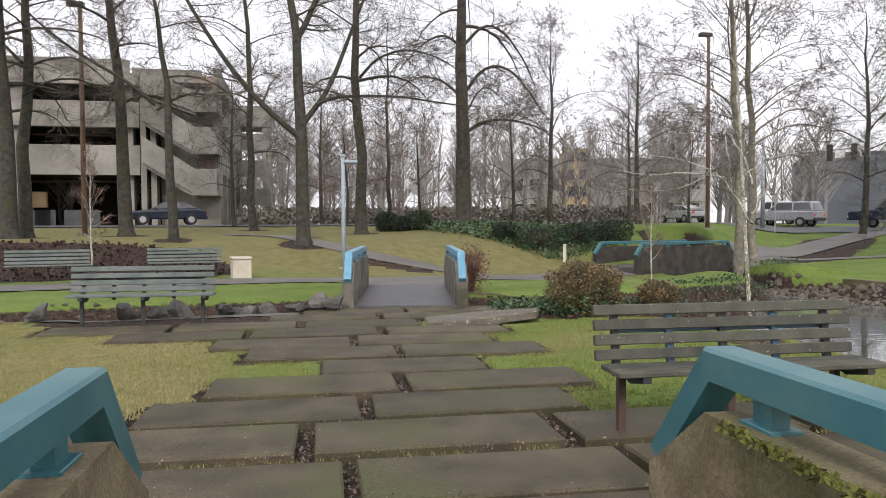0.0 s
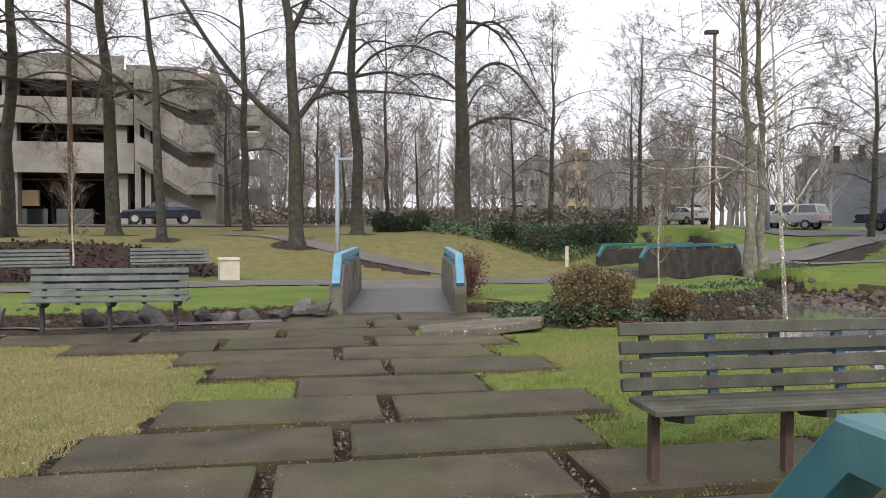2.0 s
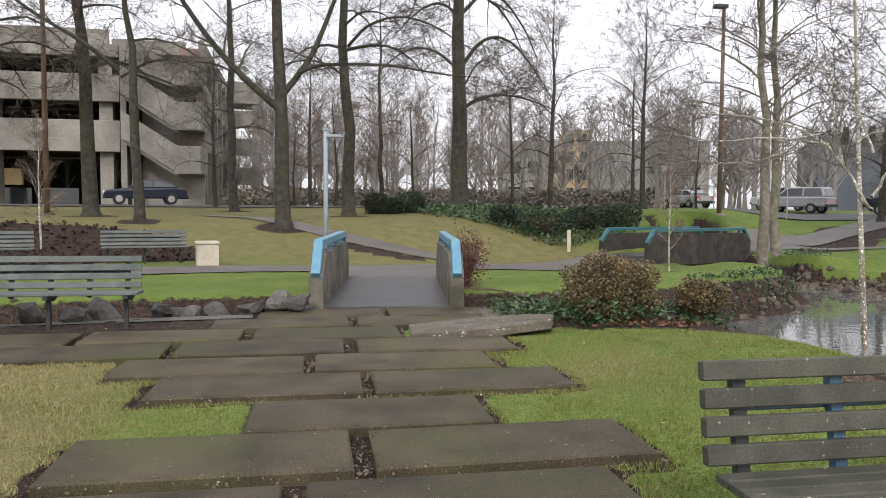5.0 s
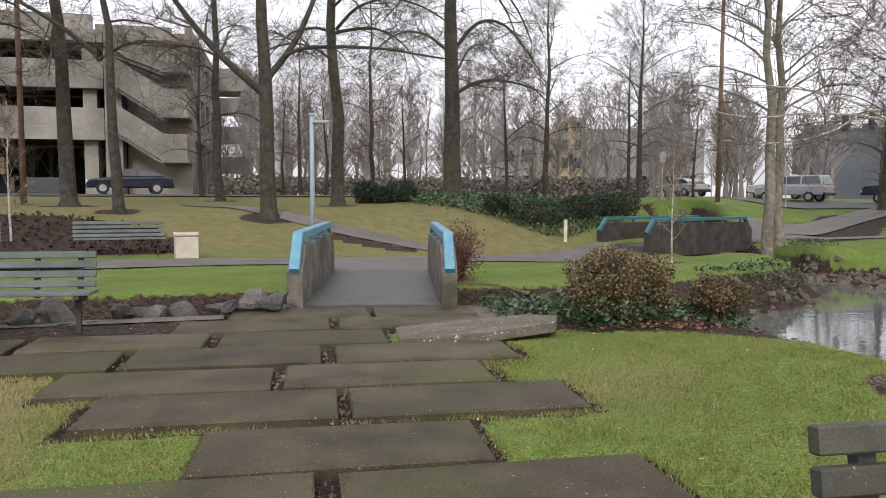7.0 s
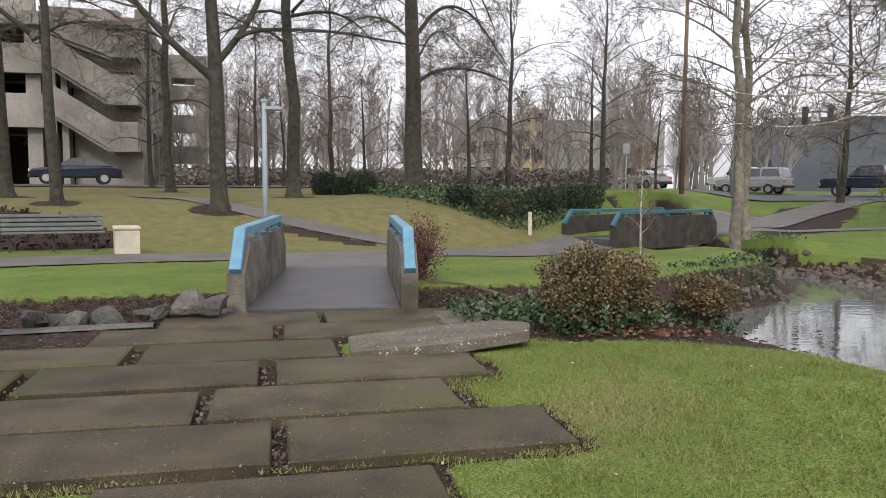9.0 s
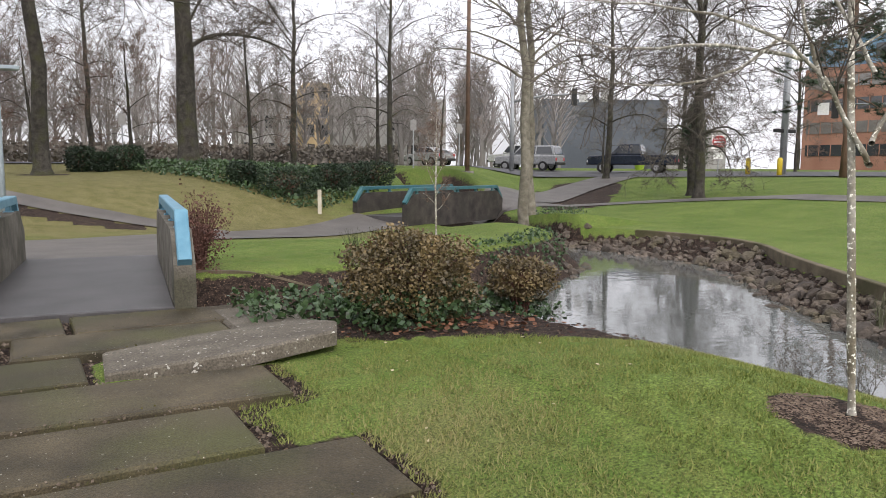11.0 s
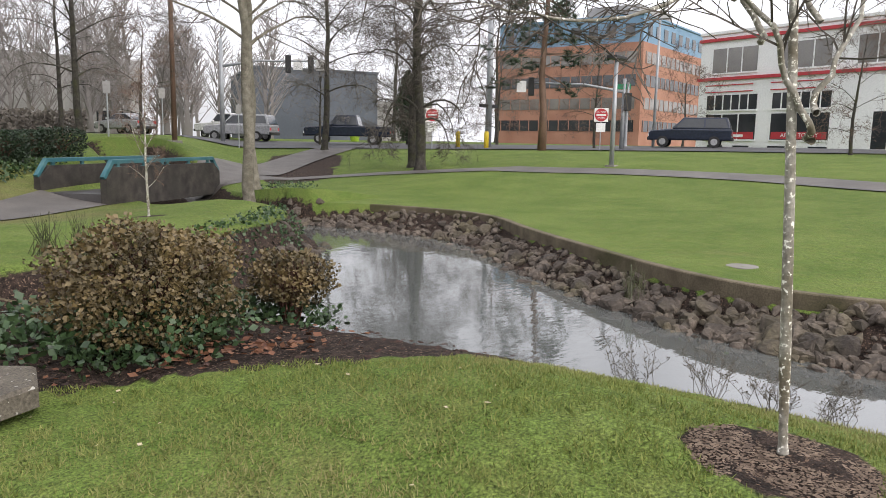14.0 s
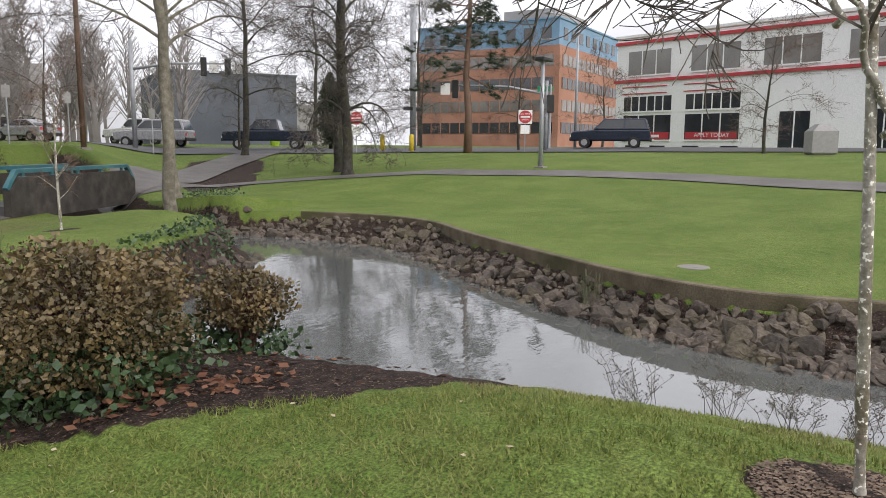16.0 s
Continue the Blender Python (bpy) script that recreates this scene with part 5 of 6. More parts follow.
def mast(label, x, y, tx, ty, h, arm_z, heads):
    """A signal pole with a long arm towards (tx, ty)."""
    par = thing("traffic_signal", label, "traffic light", frame_at(x, y, tx, ty, ground_at(x, y)))
    ln = math.hypot(tx - x, ty - y)
    part("pole", Build().tube([(0, 0, -0.1), (0, 0, h)], [0.14, 0.1], 10), M_GALV, par, smooth=True)
    part("arm", Build().tube([(0, 0, arm_z - 0.5), (ln * 0.4, 0, arm_z - 0.1), (ln, 0, arm_z)], [0.09, 0.07, 0.045], 8), M_GALV, par, smooth=True)
    for f in heads:
        hd = part("signal_head", Build().box(ln * f - 0.17, ln * f + 0.17, -0.12, 0.12, arm_z - 0.75, arm_z + 0.3, bevel=0.03), M_BLACK, par)
        part("backplate", Build().box(ln * f + 0.3, ln * f + 0.85, -0.03, 0.03, arm_z - 0.55, arm_z + 0.1), M_WHITE, par)
    return par


mast("galvanised traffic signal with a long arm", 29.8, 44.3, 33.96, 40.97, 6.0, 4.9, (0.72, 0.97))
mast("galvanised traffic signal with a short arm", 43.14, 25.1, 40.58, 29.9, 4.0, 3.75, (0.97,))
sg = thing("traffic_light", "black traffic light on a grey pole with a green street sign", "traffic light", frame_at(43.2, 24.9, 40, 30, 1.3))
part("pole", Build().tube([(0, 0, 0), (0, 0, 3.6)], [0.09, 0.08], 8), M_GALV, sg)
part("signal_head", Build().box(-0.2, 0.2, -0.2, 0.2, 2.0, 3.0, bevel=0.03), M_BLACK, sg)
part("street_sign", Build().box(-0.15, 0.75, -0.02, 0.02, 3.2, 3.5), M_GREEN, sg)


def lettering(text, size, material, name="lettering"):
    cu = bpy.data.curves.new("letters", "FONT")
    cu.body, cu.size, cu.align_x, cu.align_y = text, size, "CENTER", "CENTER"
    ob = bpy.data.objects.new("letters", cu)
    scene.collection.objects.link(ob)
    me = bpy.data.meshes.new_from_object(ob)
    bpy.data.objects.remove(ob)
    me.materials.append(material)
    return me


def facing(x, y, z=None):
    """A pose at (x, y) whose -y side faces the plaza."""
    return pose(x, y, ground_at(x, y) if z is None else z, 0, 0, math.degrees(math.atan2(y - 6, x - 3)) - 90)


def no_entry(x, y):
    par = thing("road_sign", "square red and white no-entry sign on a post", "sign", facing(x, y), "no-entry signs")
    part("post", Build().tube([(0, 0.03, -0.1), (0, 0.03, 2.3)], [0.03, 0.03], 8), M_GALV, par)
    part("plate", Build().box(-0.38, 0.38, -0.01, 0.01, 1.55, 2.3, bevel=0.004), M_WHITE, par)
    disc = part("disc", Build().tube([(0, -0.012, 1.925), (0, -0.02, 1.925)], [0.35, 0.35], 24), M_RED, par)
    part("bar", Build().box(-0.26, 0.26, -0.026, -0.021, 1.88, 1.97), M_WHITE, disc)
    for text, z in (("DO NOT", 2.08), ("ENTER", 1.77)):
        ob = new("lettering", lettering(text, 0.13, M_WHITE))
        ob.parent = disc
        ob.matrix_basis = pose(0, -0.024, z, 90, 0, 0)
    part("lower_plate", Build().box(-0.25, 0.25, -0.01, 0.01, 1.0, 1.48), M_WHITE, par)


no_entry(40.8, 25.3)
no_entry(35.8, 33.2)
for x, y in ((19.5, 38.0), (6.6, 41.4), (28.5, 41.0), (24.4, 41.8)):
    par = thing("road_sign", "small pale sign plate on a thin post", "sign", facing(x, y), "small street signs")
    part("post", Build().tube([(0, 0.03, -0.1), (0, 0.03, 2.4)], [0.035, 0.03], 8), M_GALV, par)
    part("plate", Build().box(-0.15, 0.15, -0.01, 0.01, 1.85, 2.35, bevel=0.004), M_GREYB, par)
par = thing("marker_post", "short pale wooden marker post beside ivy", "post", facing(10.7, 27.4))
part("post", Build().box(-0.06, 0.06, -0.06, 0.06, -0.1, 0.75, bevel=0.01), M_BIN, par)
up = post("utility_pole", "grey utility pole with fittings halfway up", "pole", 40.2, 32.4, 8.5, 0.2, 0.17, M_GALV)
part("crossarm", Build().box(-0.9, 0.9, -0.08, 0.08, 2.4, 2.6, bevel=0.02), M_BLACK, up)
lr = post("street_lamp", "grey street lamp with a curved arm", "lamp", 49.4, 25.8, 8.0, 0.1, 0.07, M_GALV)
part("arm", Build().tube([(0, 0, 7.9), (-0.6, 0.5, 8.4), (-1.6, 1.3, 8.5)], [0.06, 0.05, 0.04], 6), M_GALV, lr)
part("lamp_head", Build().box(-2.1, -1.5, 1.15, 1.5, 8.4, 8.55, bevel=0.03), M_GALV, lr)
for x, y in ((39.3, 34.0), (38.3, 31.2)):
    single("bollard", Build().tube([(0, 0, -0.1), (0, 0, 0.9), (0, 0, 1.0)], [0.14, 0.14, 0.08], 10), M_YELLOW, "yellow painted steel bollard", "bollard", pose(x, y, ground_at(x, y)), "bollards", smooth=True)
single("conifer", Build().tube([(0, 0, -0.1), (0, 0, 0.3), (0, 0, 1.0), (0, 0, 1.8)], [0.3, 0.42, 0.3, 0.03], 10), M_YGREEN, "small lime-green cone-shaped conifer", "shrub", pose(44.0, 47.5, 1.35))
single("boulder", Build().box(-0.7, 0.7, -0.5, 0.5, -0.2, 1.3, bevel=0.3), M_GREYB, "large pale upright stone before the white building", "stone", pose(38.9, 10.4, ground_at(38.9, 10.4), 0, 0, 20))

# lawn details
b = Build()
b.tube([(0, 0, -0.04), (0, 0, 0.006), (0, 0, 0.012)], [0.22, 0.22, 0.2], 20)
single("manhole_cover", b, M_GCONC, "pale round concrete cover in the lawn", "manhole", pose(13.45, 9.55, ground_at(13.45, 9.55)))
b = Build().tube([(5.1, 10.62, -0.02), (5.35, 10.6, 0.0), (5.6, 10.48, 0.0), (5.85, 10.42, -0.06)], [0.022, 0.035, 0.03, 0.012], 7)
b.tube([(5.62, 10.48, 0.0), (5.75, 10.55, 0.02), (5.95, 10.6, 0.0)], [0.02, 0.016, 0.008], 6)
single("branch", b, M_BARKP, "bare fallen branch along the soil edge", "branch", smooth=True)


def twiggy(x, y, seed, size):
    rng = random.Random(seed)
    z = ground_at(x, y)
    par = thing("twig_shrub", "leafless twiggy shrub at the water's edge", "shrub", pose(x, y, z), "shore shrubs")
    for k in range(15):
        bb = Build()
        a, e = rng.uniform(0, 6.28), rng.uniform(0.05, 0.65)
        foot = Vector((rng.gauss(0, 0.05), rng.gauss(0, 0.05), -0.05))
        q = foot + Vector((math.cos(a) * e * size, math.sin(a) * e * size, size * rng.uniform(0.55, 1.05)))
        stem = [foot, foot.lerp(q, 0.35) + Vector((rng.gauss(0, 0.02), rng.gauss(0, 0.02), 0.03)), foot.lerp(q, 0.7) + Vector((rng.gauss(0, 0.015), rng.gauss(0, 0.015), 0.03)), q]
        bb.tube(stem, [0.0022, 0.0018, 0.0014, 0.0009], 4)
        for j in range(14):
            f = rng.uniform(0.9, 2.95)
            c = stem[int(f)].lerp(stem[int(f) + 1], f - int(f))
            w = rng.uniform(0, 6.28)
            d = Vector((math.cos(w), math.sin(w), rng.uniform(0.3, 1.2))).normalized() * rng.uniform(0.015, 0.075)
            bb.tube([c, c + d], [0.0016, 0.0008], 3)
            bb.leaf(c + d, 0.012, rng)
        part("twig", bb, M_TWIG, par)


for k, (x, y, s) in enumerate(((7.3, 8.45, 0.42), (7.28, 7.95, 0.4), (7.25, 7.6, 0.32), (7.4, 7.3, 0.3))):
    twiggy(x, y, 80 + k, s)
for k, (x, y) in enumerate(((6.9, 15.6), (7.25, 15.4), (12.25, 10.6))):
    rng = random.Random(90 + k)
    bb = Build()
    for i in range(60):
        a, e = rng.uniform(0, 6.28), rng.uniform(0, 0.22)
        bb.tube([(rng.gauss(0, 0.08), rng.gauss(0, 0.08), -0.05), (math.cos(a) * e, math.sin(a) * e, rng.uniform(0.2, 0.52))], [0.005, 0.002], 3)
    single("reed_clump", bb, M_BUSHG, "clump of dry upright stems on the bank", "reeds", pose(x, y, ground_at(x, y)), "reed clumps")

# words in the shop windows
shop = bpy.data.objects["white_building"]
for text, x in (("APPLY TODAY", 36.6), ("", 42.0)):
    if text.startswith("APPLY"):
        ob = new("window_lettering", lettering(text, 0.42, M_WHITE))
        ob.parent = shop
        ob.matrix_basis = pose(x, 0.08, 0.86, 90, 0, 180)
    else:
        part("window_bar", Build().box(x - 1.1, x + 1.1, 0.062, 0.075, 0.72, 0.92), M_WHITE, shop)
for x in (34.6, 37.6, 40.4, 42.6):
    part("vent", Build().box(x, x + 1.3, 0.0, 0.05, -0.35, 0.1), M_GLASS, shop)
for x in (35.0, 40.4):
    part("trim_panel", Build().box(x, x + 4.0, 0.02, 0.06, 4.05, 4.12), M_RED, shop)
    part("trim_panel", Build().box(x, x + 4.0, 0.02, 0.06, 4.55, 4.62), M_RED, shop)
car("silver sports utility car standing in the street", park(35.0, 49.5, 120), P_SILVER, "suv")


# ---- pond edging and rocks ----
def smooth_line(line, times=3):
    p = np.array(line, float)
    for _ in range(times):
        q = [p[0]]
        for a, c in zip(p, p[1:]):
            q += [a * 0.75 + c * 0.25, a * 0.25 + c * 0.75]
        p = np.array(q + [p[-1]])
    return p


def edging(name, line, thick, low, lift, label, top=None):
    p = smooth_line(line, 0 if len(line) > 20 else 2)
    d = np.gradient(p, axis=0)
    d /= np.linalg.norm(d, axis=1)[:, None] + 1e-9
    nrm = np.stack([d[:, 1], -d[:, 0]], 1)
    inner = p + nrm * thick
    zt = land(inner[:, 0], inner[:, 1]) + lift if top is None else np.full(len(p), top)
    bb = Build()
    for a, c, z in zip(p, inner, zt):
        bb.v += [(a[0], a[1], z - low), (a[0], a[1], z - 0.015), (a[0] * 0.9 + c[0] * 0.1, a[1] * 0.9 + c[1] * 0.1, z), (c[0], c[1], z), (c[0], c[1], z - low)]
    for i in range(len(p) - 1):
        bb.f += [(5 * i + k, 5 * i + 5 + k, 5 * i + 6 + k, 5 * i + 1 + k) for k in range(4)]
    return single(name, bb, M_KERB, label, "wall", kind="structure")


edging("wall_pond", WALL[:-5], 0.13, 0.42, 0.02, "low mossy concrete edging wall along a lawn")
edging("wall_island", [(4.5, 15.4), (5.3, 15.25), (6.2, 15.0), (7.2, 14.75)], 0.12, 0.35, 0.02, "low stone edging along the island lawn")


def rock_shape(seed, flat=0.7):
    rng = random.Random(seed)
    bm = bmesh.new()
    bmesh.ops.create_icosphere(bm, subdivisions=2, radius=1)
    cuts = [(Vector((rng.gauss(0, 1), rng.gauss(0, 1), rng.gauss(0, 1))).normalized(), rng.uniform(0.38, 0.74)) for _ in range(13)]
    sx, sy = rng.uniform(0.8, 1.3), rng.uniform(0.7, 1.0)
    for v in bm.verts:
        for n, h in cuts:
            e = v.co.dot(n) - h
            if e > 0:
                v.co -= n * e
        v.co *= 1 + rng.uniform(-0.02, 0.02)
        v.co = Vector((v.co.x * sx, v.co.y * sy, v.co.z * flat))
    bmesh.ops.dissolve_limit(bm, angle_limit=0.12, verts=bm.verts, edges=bm.edges)
    bmesh.ops.triangulate(bm, faces=bm.faces)
    return bm


def rocks():
    shapes = {}
    for m in (M_ROCK, M_ROCKG):
        shapes[m] = []
        for k in range(9):
            bm = rock_shape(100 + k)
            me = bpy.data.meshes.new("rock")
            bm.to_mesh(me)
            bm.free()
            me.materials.append(m)
            shapes[m].append(me)
    rng = random.Random(9)
    small = Build()
    proto = [([tuple(v.co) for v in me.vertices], [tuple(p.vertices) for p in me.polygons]) for me in shapes[M_ROCK][:4]]

    def put(x, y, s, m, label, lift=0.15):
        ob = new("rock", rng.choice(shapes[m]))
        ob.matrix_basis = pose(x, y, ground_at(x, y) + s * lift, rng.uniform(-25, 25), rng.uniform(-25, 25), rng.uniform(0, 360)) @ Matrix.Diagonal((s, s, s, 1))
        tagged(ob, label, "rock", "bank rocks")

    def pebble(x, y, s):
        k = len(small.v)
        vs, fs = rng.choice(proto)
        m = pose(x, y, ground_at(x, y) + s * 0.2, rng.uniform(0, 360), rng.uniform(0, 40), rng.uniform(0, 360)) @ Matrix.Diagonal((s, s, s, 1))
        small.v.extend(tuple(m @ Vector(v)) for v in vs)
        small.f.extend(tuple(k + i for i in f) for f in fs)

    shore = smooth_line([(11.1, 3.5), (10.98, 7.33), (11.07, 8.06), (11.29, 8.77), (11.5, 9.76), (12.37, 11.33), (13.41, 13.1), (15.2, 15.2), (16.0, 17.0), (15.9, 19.2), (15.4, 21.7)], 2)
    wall = np.array([w for w in WALL if w[1] > 3])
    for k in range(165):
        p = shore[rng.randrange(len(shore) - 1)]
        i = np.argmin(np.hypot(*(wall - p).T))
        seg = rng.random()
        q = wall[i]
        t = rng.uniform(-0.05, 0.9)
        x, y = p + (q - p) * t + np.array([rng.uniform(-0.3, 0.3), rng.uniform(-0.3, 0.3)])
        if line_dist(np.array([x]), np.array([y]), WALL)[0] < 0.16 or inside(np.array([x]), np.array([y]), RIGHT)[0]:
            continue
        put(x, y, rng.uniform(0.13, 0.27), M_ROCK, "broken brown basalt rock on the pond bank")
    for k in range(1500):
        p = shore[rng.randrange(len(shore) - 1)]
        q = wall[np.argmin(np.hypot(*(wall - p).T))]
        x, y = p + (q - p) * rng.uniform(0, 1.0) + np.array([rng.uniform(-0.4, 0.4), rng.uniform(-0.4, 0.4)])
        if not inside(np.array([x]), np.array([y]), RIGHT)[0]:
            pebble(x, y, rng.uniform(0.04, 0.15))
    for k in range(98):
        t = rng.random() ** 0.6
        x = -4.8 + t * 6.7
        base = np.interp(x, [-6, -2.5, 1.8, 2.4], [11.6, 12.5, 13.1, 13.2])
        y = base + rng.uniform(-0.75, 0.35)
        s = rng.uniform(0.15, 0.31)
        put(x, y, s, M_ROCKG, "rounded grey boulder in the side channel", 0.5)
    for k in range(20):
        x = rng.uniform(4.6, 8.0)
        put(x, rng.uniform(13.2, 14.7), rng.uniform(0.08, 0.18), M_ROCKG, "rounded grey boulder in the side channel", 0.25)
    for k in range(26):
        t = rng.random() ** 0.7
        x, y = np.array([9.9, 15.4]) * (1 - t) + np.array([13.3, 17.8]) * t
        put(x + rng.uniform(-0.3, 0.3), y + rng.uniform(-0.35, 0.25), rng.uniform(0.1, 0.22), M_ROCK, "broken brown basalt rock on the pond bank")
    for k in range(26):
        t = rng.random()
        x, y = np.array([15.6, 20.6]) * (1 - t) + np.array([15.9, 24.4]) * t
        put(x + rng.uniform(-0.7, 0.5), y + rng.uniform(-0.4, 0.4), rng.uniform(0.1, 0.24), M_ROCK, "broken brown basalt rock on the pond bank")
    for k in range(300):
        pebble(rng.uniform(-6, 8), rng.uniform(12.4, 14.6), rng.uniform(0.03, 0.08))
    single("stone_rubble", small, M_ROCK, "small loose stones between the bank rocks", "stones", kind="stuff")


rocks()


# ---- grass, ivy, litter ----
def blade_material():
    m = bpy.data.materials.new("grass_blade")
    m.use_nodes = True
    n, l = m.node_tree.nodes, m.node_tree.links
    p = n["Principled BSDF"]
    p.inputs["Roughness"].default_value = 0.7
    p.inputs["Specular IOR Level"].default_value = 0.25
    g = n.new("ShaderNodeNewGeometry")
    st = n.new("ShaderNodeAttribute")
    st.attribute_name = "straw"
    a = n.new("ShaderNodeMixRGB")
    a.inputs[1].default_value, a.inputs[2].default_value = (0.078, 0.118, 0.02, 1), (0.225, 0.248, 0.068, 1)
    l.new(g.outputs["Random Per Island"], a.inputs[0])
    b_ = n.new("ShaderNodeMixRGB")
    b_.inputs[2].default_value = (0.29, 0.25, 0.12, 1)
    l.new(st.outputs["Fac"], b_.inputs[0])
    l.new(a.outputs[0], b_.inputs[1])
    l.new(b_.outputs[0], p.inputs["Base Color"])
    return m


def grass():
    r = np.random.default_rng(21)
    N = 620000
    x = r.uniform(-4.5, 7.7, N)
    y = 2.2 + 9.6 * r.random(N) ** 1.25
    ok = np.ones(N, bool)
    wob = 0.05 * np.sin(x * 9 + y * 3) + 0.04 * np.sin(y * 13 + x * 5)
    for far, starts in PAVERS:
        for s in starts:
            ok &= ~((x > s - 0.03 + wob) & (x < s + SLAB_L + 0.03 + wob) & (y > far - SLAB_W - 0.06 + wob) & (y < far + 0.05))
    for far, starts in PAVERS:
        ok &= ~((x > starts[0]) & (x < starts[-1] + SLAB_L) & (y > far - SLAB_W - 0.07) & (y < far + 0.1))
    ok &= ~((x > 0.7) & (x < 3.0) & (y < 3.1))
    ok &= ~inside(x + wob, y + wob, BUSHBED)
    ok &= ~((x > -2.7) & (x < 1.0) & (y > 11.0))
    ok &= ~((x > 2.9) & (x < 4.7) & (y > 10.15))
    ok &= np.hypot(x - 5.93, y - 7.24) * (1 + 0.06 * np.sin(3 * np.arctan2(y - 7.24, x - 5.93))) > 0.35
    ok &= (line_dist(x, y, POND + POND[:1]) > 0.35) & ~inside(x, y, POND)
    x, y = x[ok], y[ok]
    n = len(x)
    z = land(x, y) - 0.004
    h = r.uniform(0.012, 0.036, n)
    w = r.uniform(0.002, 0.0045, n)
    a = r.uniform(0, 6.283, n)
    lean = r.uniform(0.0, 0.035, n)
    la = r.uniform(0, 6.283, n)
    v = np.empty((n, 3, 3))
    v[:, 0] = np.stack([x - w * np.cos(a), y - w * np.sin(a), z], 1)
    v[:, 1] = np.stack([x + w * np.cos(a), y + w * np.sin(a), z], 1)
    v[:, 2] = np.stack([x + lean * np.cos(la), y + lean * np.sin(la), z + h], 1)
    me = bpy.data.meshes.new("grass")
    me.vertices.add(3 * n)
    me.vertices.foreach_set("co", v.reshape(-1))
    me.loops.add(3 * n)
    me.loops.foreach_set("vertex_index", np.arange(3 * n, dtype=np.int32))
    me.polygons.add(n)
    me.polygons.foreach_set("loop_start", np.arange(0, 3 * n, 3, dtype=np.int32))
    straw = 0.9 * step(1.2, 0.2, x) * step(13, 10, y) + 0.22 + 0.5 * np.sin(x * 1.7 + 1.3 * np.sin(y * 1.1)) * np.sin(y * 1.3 + 0.7 * x)
    straw = np.clip(straw * r.uniform(0.2, 1.3, n) + 0.25 * (r.random(n) < 0.12), 0, 1)
    at = me.attributes.new("straw", "FLOAT", "POINT")
    at.data.foreach_set("value", np.repeat(straw, 3).astype(np.float32))
    me.update(calc_edges=True)
    me.materials.append(blade_material())
    tagged(new("grass", me), "short winter grass, green with straw patches", "grass", kind="stuff")


grass()


def ground_leaves(name, ring, n, size, material, label, category, seed, high=0.12, flat=1.0):
    rng = random.Random(seed)
    r = np.random.default_rng(seed)
    xs, ys = [p[0] for p in ring], [p[1] for p in ring]
    x, y = r.uniform(min(xs), max(xs), n), r.uniform(min(ys), max(ys), n)
    ok = inside(x, y, ring)
    x, y = x[ok], y[ok]
    z = land(x, y)
    bb = Build()
    for a, c, e in zip(x, y, z):
        z0 = max(e, WATER_Z) + rng.random() * high
        bb.leaf((a, c, z0), size * rng.uniform(0.6, 1.3), rng)
        bb.v[-4:] = [(px, py, z0 + (pz - z0) * flat) for px, py, pz in bb.v[-4:]]
    return single(name, bb, material, label, category, kind="stuff")


ground_leaves("ivy", [(5.6, 34.2), (6.6, 31.6), (8.2, 29.4), (10.0, 27.8), (10.9, 27.6), (12.0, 28.6), (14.2, 30.5), (15.0, 32.5), (12, 36), (8, 37.5), (6, 37)], 15000, 0.12, M_IVY, "dense green ivy covering a mound", "ivy", 61, 0.22)
ground_leaves("ivy", [(4.2, 11.5), (4.9, 10.95), (6.0, 11.1), (7.3, 10.9), (8.2, 12.0), (7.5, 13.6), (5.0, 13.9), (4.3, 12.8)], 5200, 0.07, M_IVY, "trailing ivy on the channel bank", "ivy", 62, 0.2)
ground_leaves("ivy", [(9.0, 15.1), (10.4, 15.9), (11.8, 16.7), (13.2, 18.2), (12.4, 18.5), (10.6, 17.0), (9.2, 16.1)], 2600, 0.075, M_IVY, "trailing ivy on the island bank", "ivy", 63, 0.15)
ground_leaves("ivy", [(14.6, 21.0), (16.6, 21.4), (16.8, 23.6), (14.6, 24.6)], 1800, 0.06, M_IVY, "trailing ivy under a leaning tree", "ivy", 64, 0.2)
ground_leaves("fallen_leaves", [(4.4, 10.4), (5.4, 10.9), (6.4, 10.3), (7.3, 10.0), (7.6, 11.2), (4.6, 11.8)], 300, 0.055, M_DRYLEAF, "dry red-brown leaves on bare soil", "leaves", 65, 0.03, 0.3)
ground_leaves("fallen_leaves", [(-0.3, 3.0), (4.5, 3.0), (7.0, 7.0), (6.5, 9.8), (3.0, 12.3), (-1.0, 11.5)], 260, 0.035, mat("pale_leaf", (0.4, 0.34, 0.2), (0.6, 0.52, 0.34), 9, 0.8, 0), "scattered pale dead leaves on slabs and grass", "leaves", 66, 0.012, 0.3)
ground_leaves("bark_chips", BUSHBED, 1500, 0.06, M_MULCH, "loose bark chips in the shrub bed", "mulch", 67, 0.03, 0.25)
ground_leaves("bark_chips", BED, 3500, 0.14, M_MULCH, "loose bark chips behind the benches", "mulch", 68, 0.05)


def moss_edge():
    rng = random.Random(70)
    bb = Build()
    for k in range(2600):
        y = rng.uniform(-2.5, 2.2)
        x = 2.72 + abs(rng.gauss(0, 0.022))
        bb.leaf((x, y, 0.745 + rng.random() * 0.012), rng.uniform(0.012, 0.03), rng)
    single("moss", bb, mat("moss", (0.075, 0.085, 0.012), (0.16, 0.16, 0.03), 9, 0.95, 0, 30), "yellow-green moss cushion along a parapet edge", "moss", kind="stuff")


moss_edge()

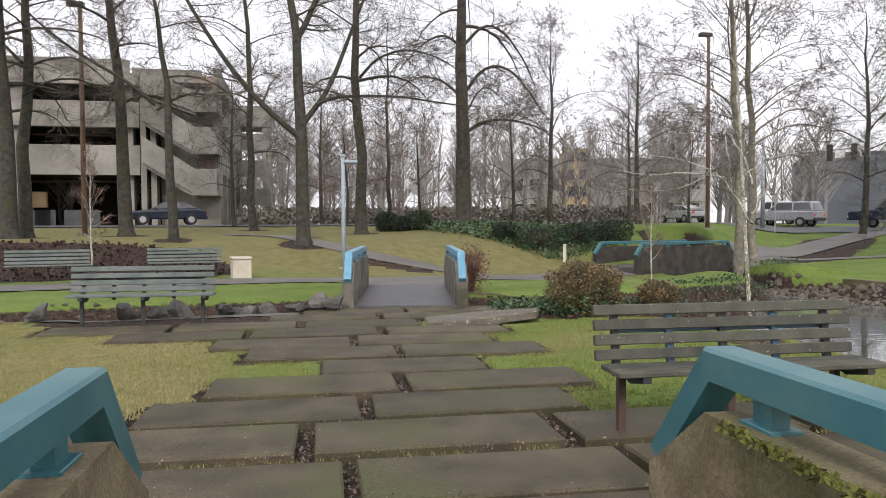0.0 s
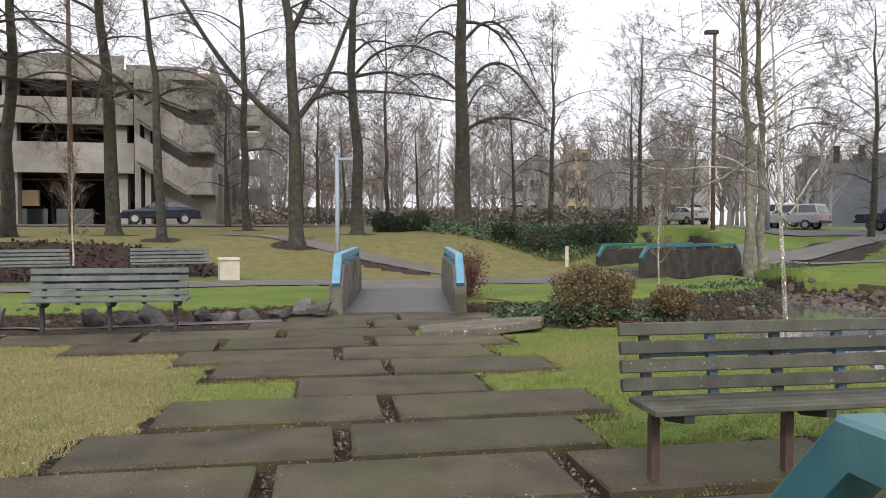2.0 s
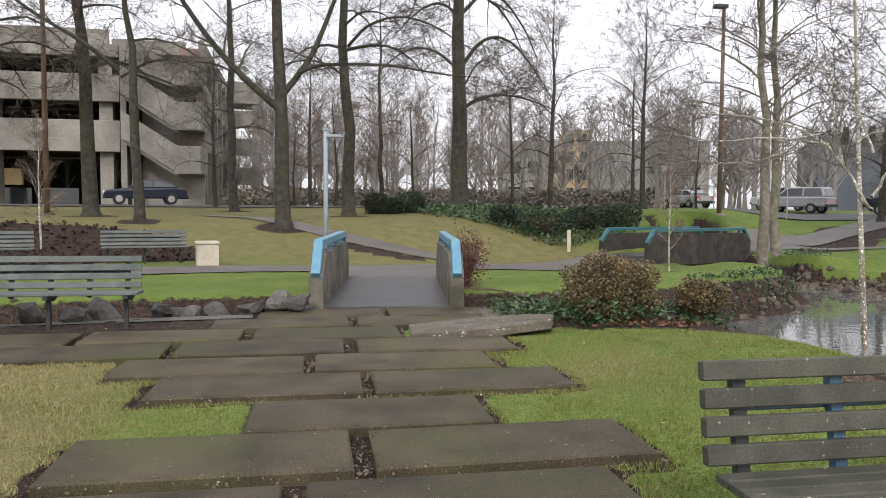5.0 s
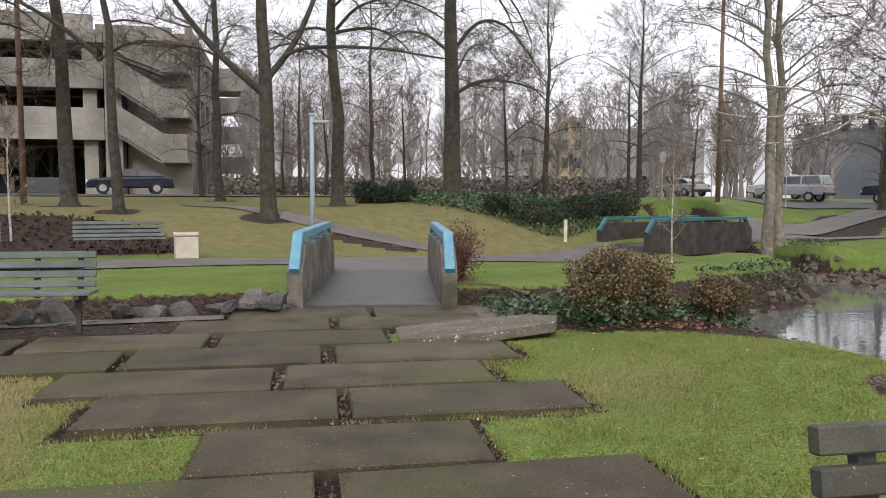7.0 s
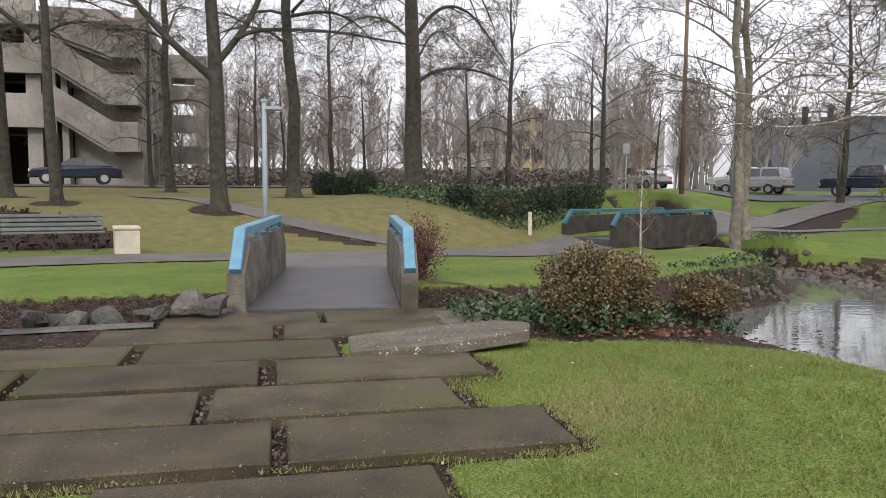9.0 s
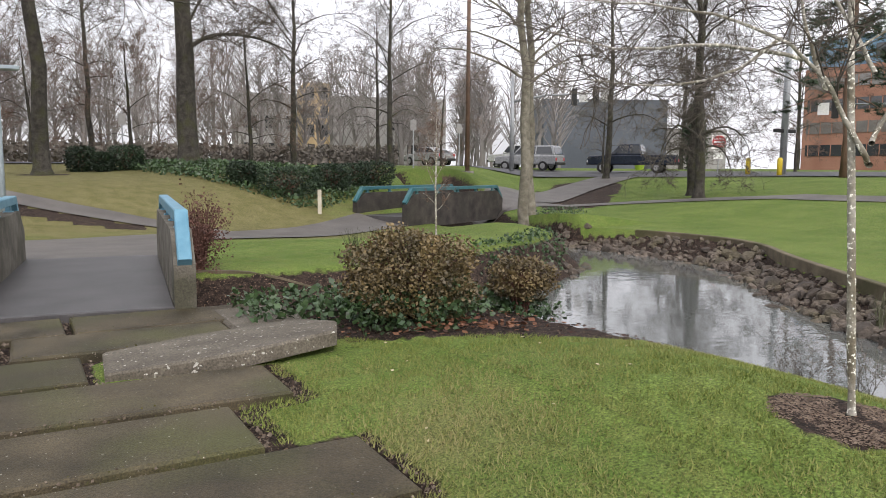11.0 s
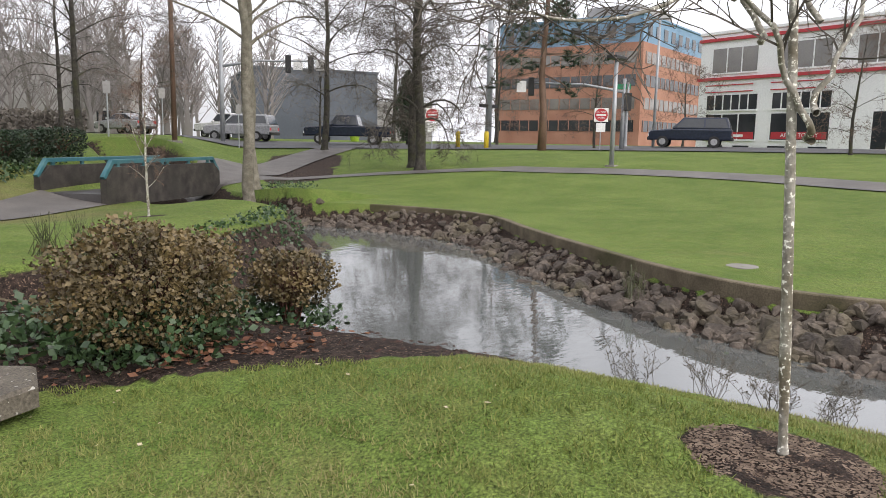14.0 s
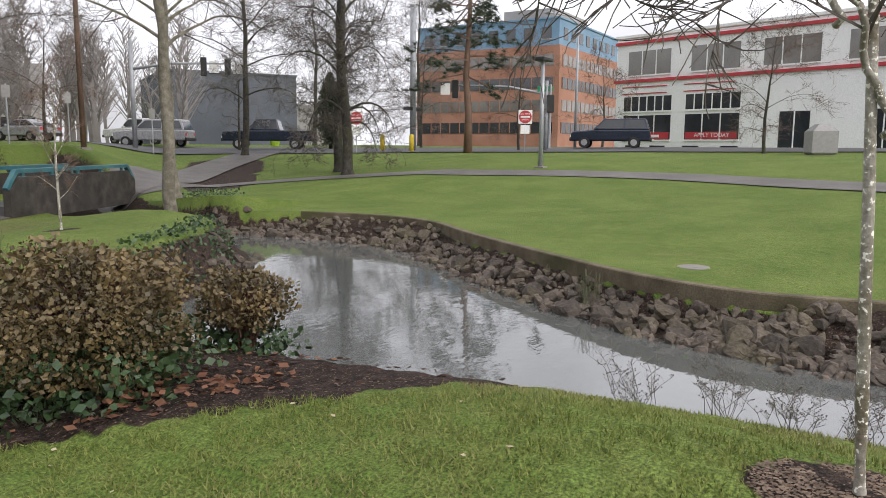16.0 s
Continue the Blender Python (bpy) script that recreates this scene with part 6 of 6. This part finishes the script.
ring = [(54 * math.cos(radians(a)) + 1, 54 * math.sin(radians(a)) + 2) for a in range(64, 97, 4)] + [(63 * math.cos(radians(a)) + 1, 63 * math.sin(radians(a)) + 2) for a in range(96, 63, -4)]
ground_leaves("undergrowth", ring, 20000, 0.3, mat("brushwood", (0.11, 0.095, 0.08), (0.22, 0.195, 0.16), 0.5, 0.9, 0), "tangled brown winter brushwood behind the street", "brushwood", 69, 1.3)


def crumbs():
    """Soil crumbs, chips and moss bits in the joints and along the slab edges."""
    rng = random.Random(97)
    bb, moss = Build(), Build()
    for far, starts in PAVERS:
        for s in starts:
            for k in range(110):
                x = s + rng.uniform(-0.02, SLAB_L + 0.1)
                if rng.random() < 0.55:
                    bb.leaf((x, far - SLAB_W - rng.uniform(-0.015, 0.09), rng.uniform(-0.07, 0.012)), rng.uniform(0.008, 0.026), rng)
                else:
                    bb.leaf((s + SLAB_L + rng.uniform(0.0, 0.09), far - rng.uniform(0, SLAB_W), rng.uniform(-0.07, -0.03)), rng.uniform(0.01, 0.04), rng)
            for k in range(60):
                e = abs(rng.gauss(0, 0.03))
                x, y = rng.choice(((s + rng.uniform(0, SLAB_L), far - SLAB_W + e), (s + rng.uniform(0, SLAB_L), far - e), (s + e, far - rng.uniform(0, SLAB_W))))
                moss.leaf((x, y, rng.uniform(0.0, 0.008)), rng.uniform(0.006, 0.018), rng)
    single("bark_crumbs", bb, mat("pale_crumb", (0.1, 0.075, 0.055), (0.24, 0.19, 0.15), 30, 0.95, 0), "bark crumbs and grit in the paving joints", "grit", kind="stuff")
    single("moss", moss, mat("edge_moss", (0.06, 0.062, 0.014), (0.13, 0.115, 0.04), 20, 0.95, 0), "thin moss along the edges of paving slabs", "moss", kind="stuff")


crumbs()
ring = [(5.93 + 0.36 * math.cos(a * 0.4), 7.24 + 0.36 * math.sin(a * 0.4)) for a in range(16)]
ground_leaves("bark_chips", ring, 6500, 0.019, mat("straw_mulch", (0.13, 0.088, 0.062), (0.27, 0.2, 0.145), 20, 0.95, 0), "pale bark chips and straw round a young tree", "mulch", 98, 0.006, 0.12)
ground_leaves("fallen_leaves", [(5.0, 10.4), (5.6, 10.05), (6.2, 9.9), (6.3, 10.4), (5.4, 10.6)], 260, 0.07, M_DRYLEAF, "heap of dry red-brown leaves under a bush", "leaves", 99, 0.06, 0.45)
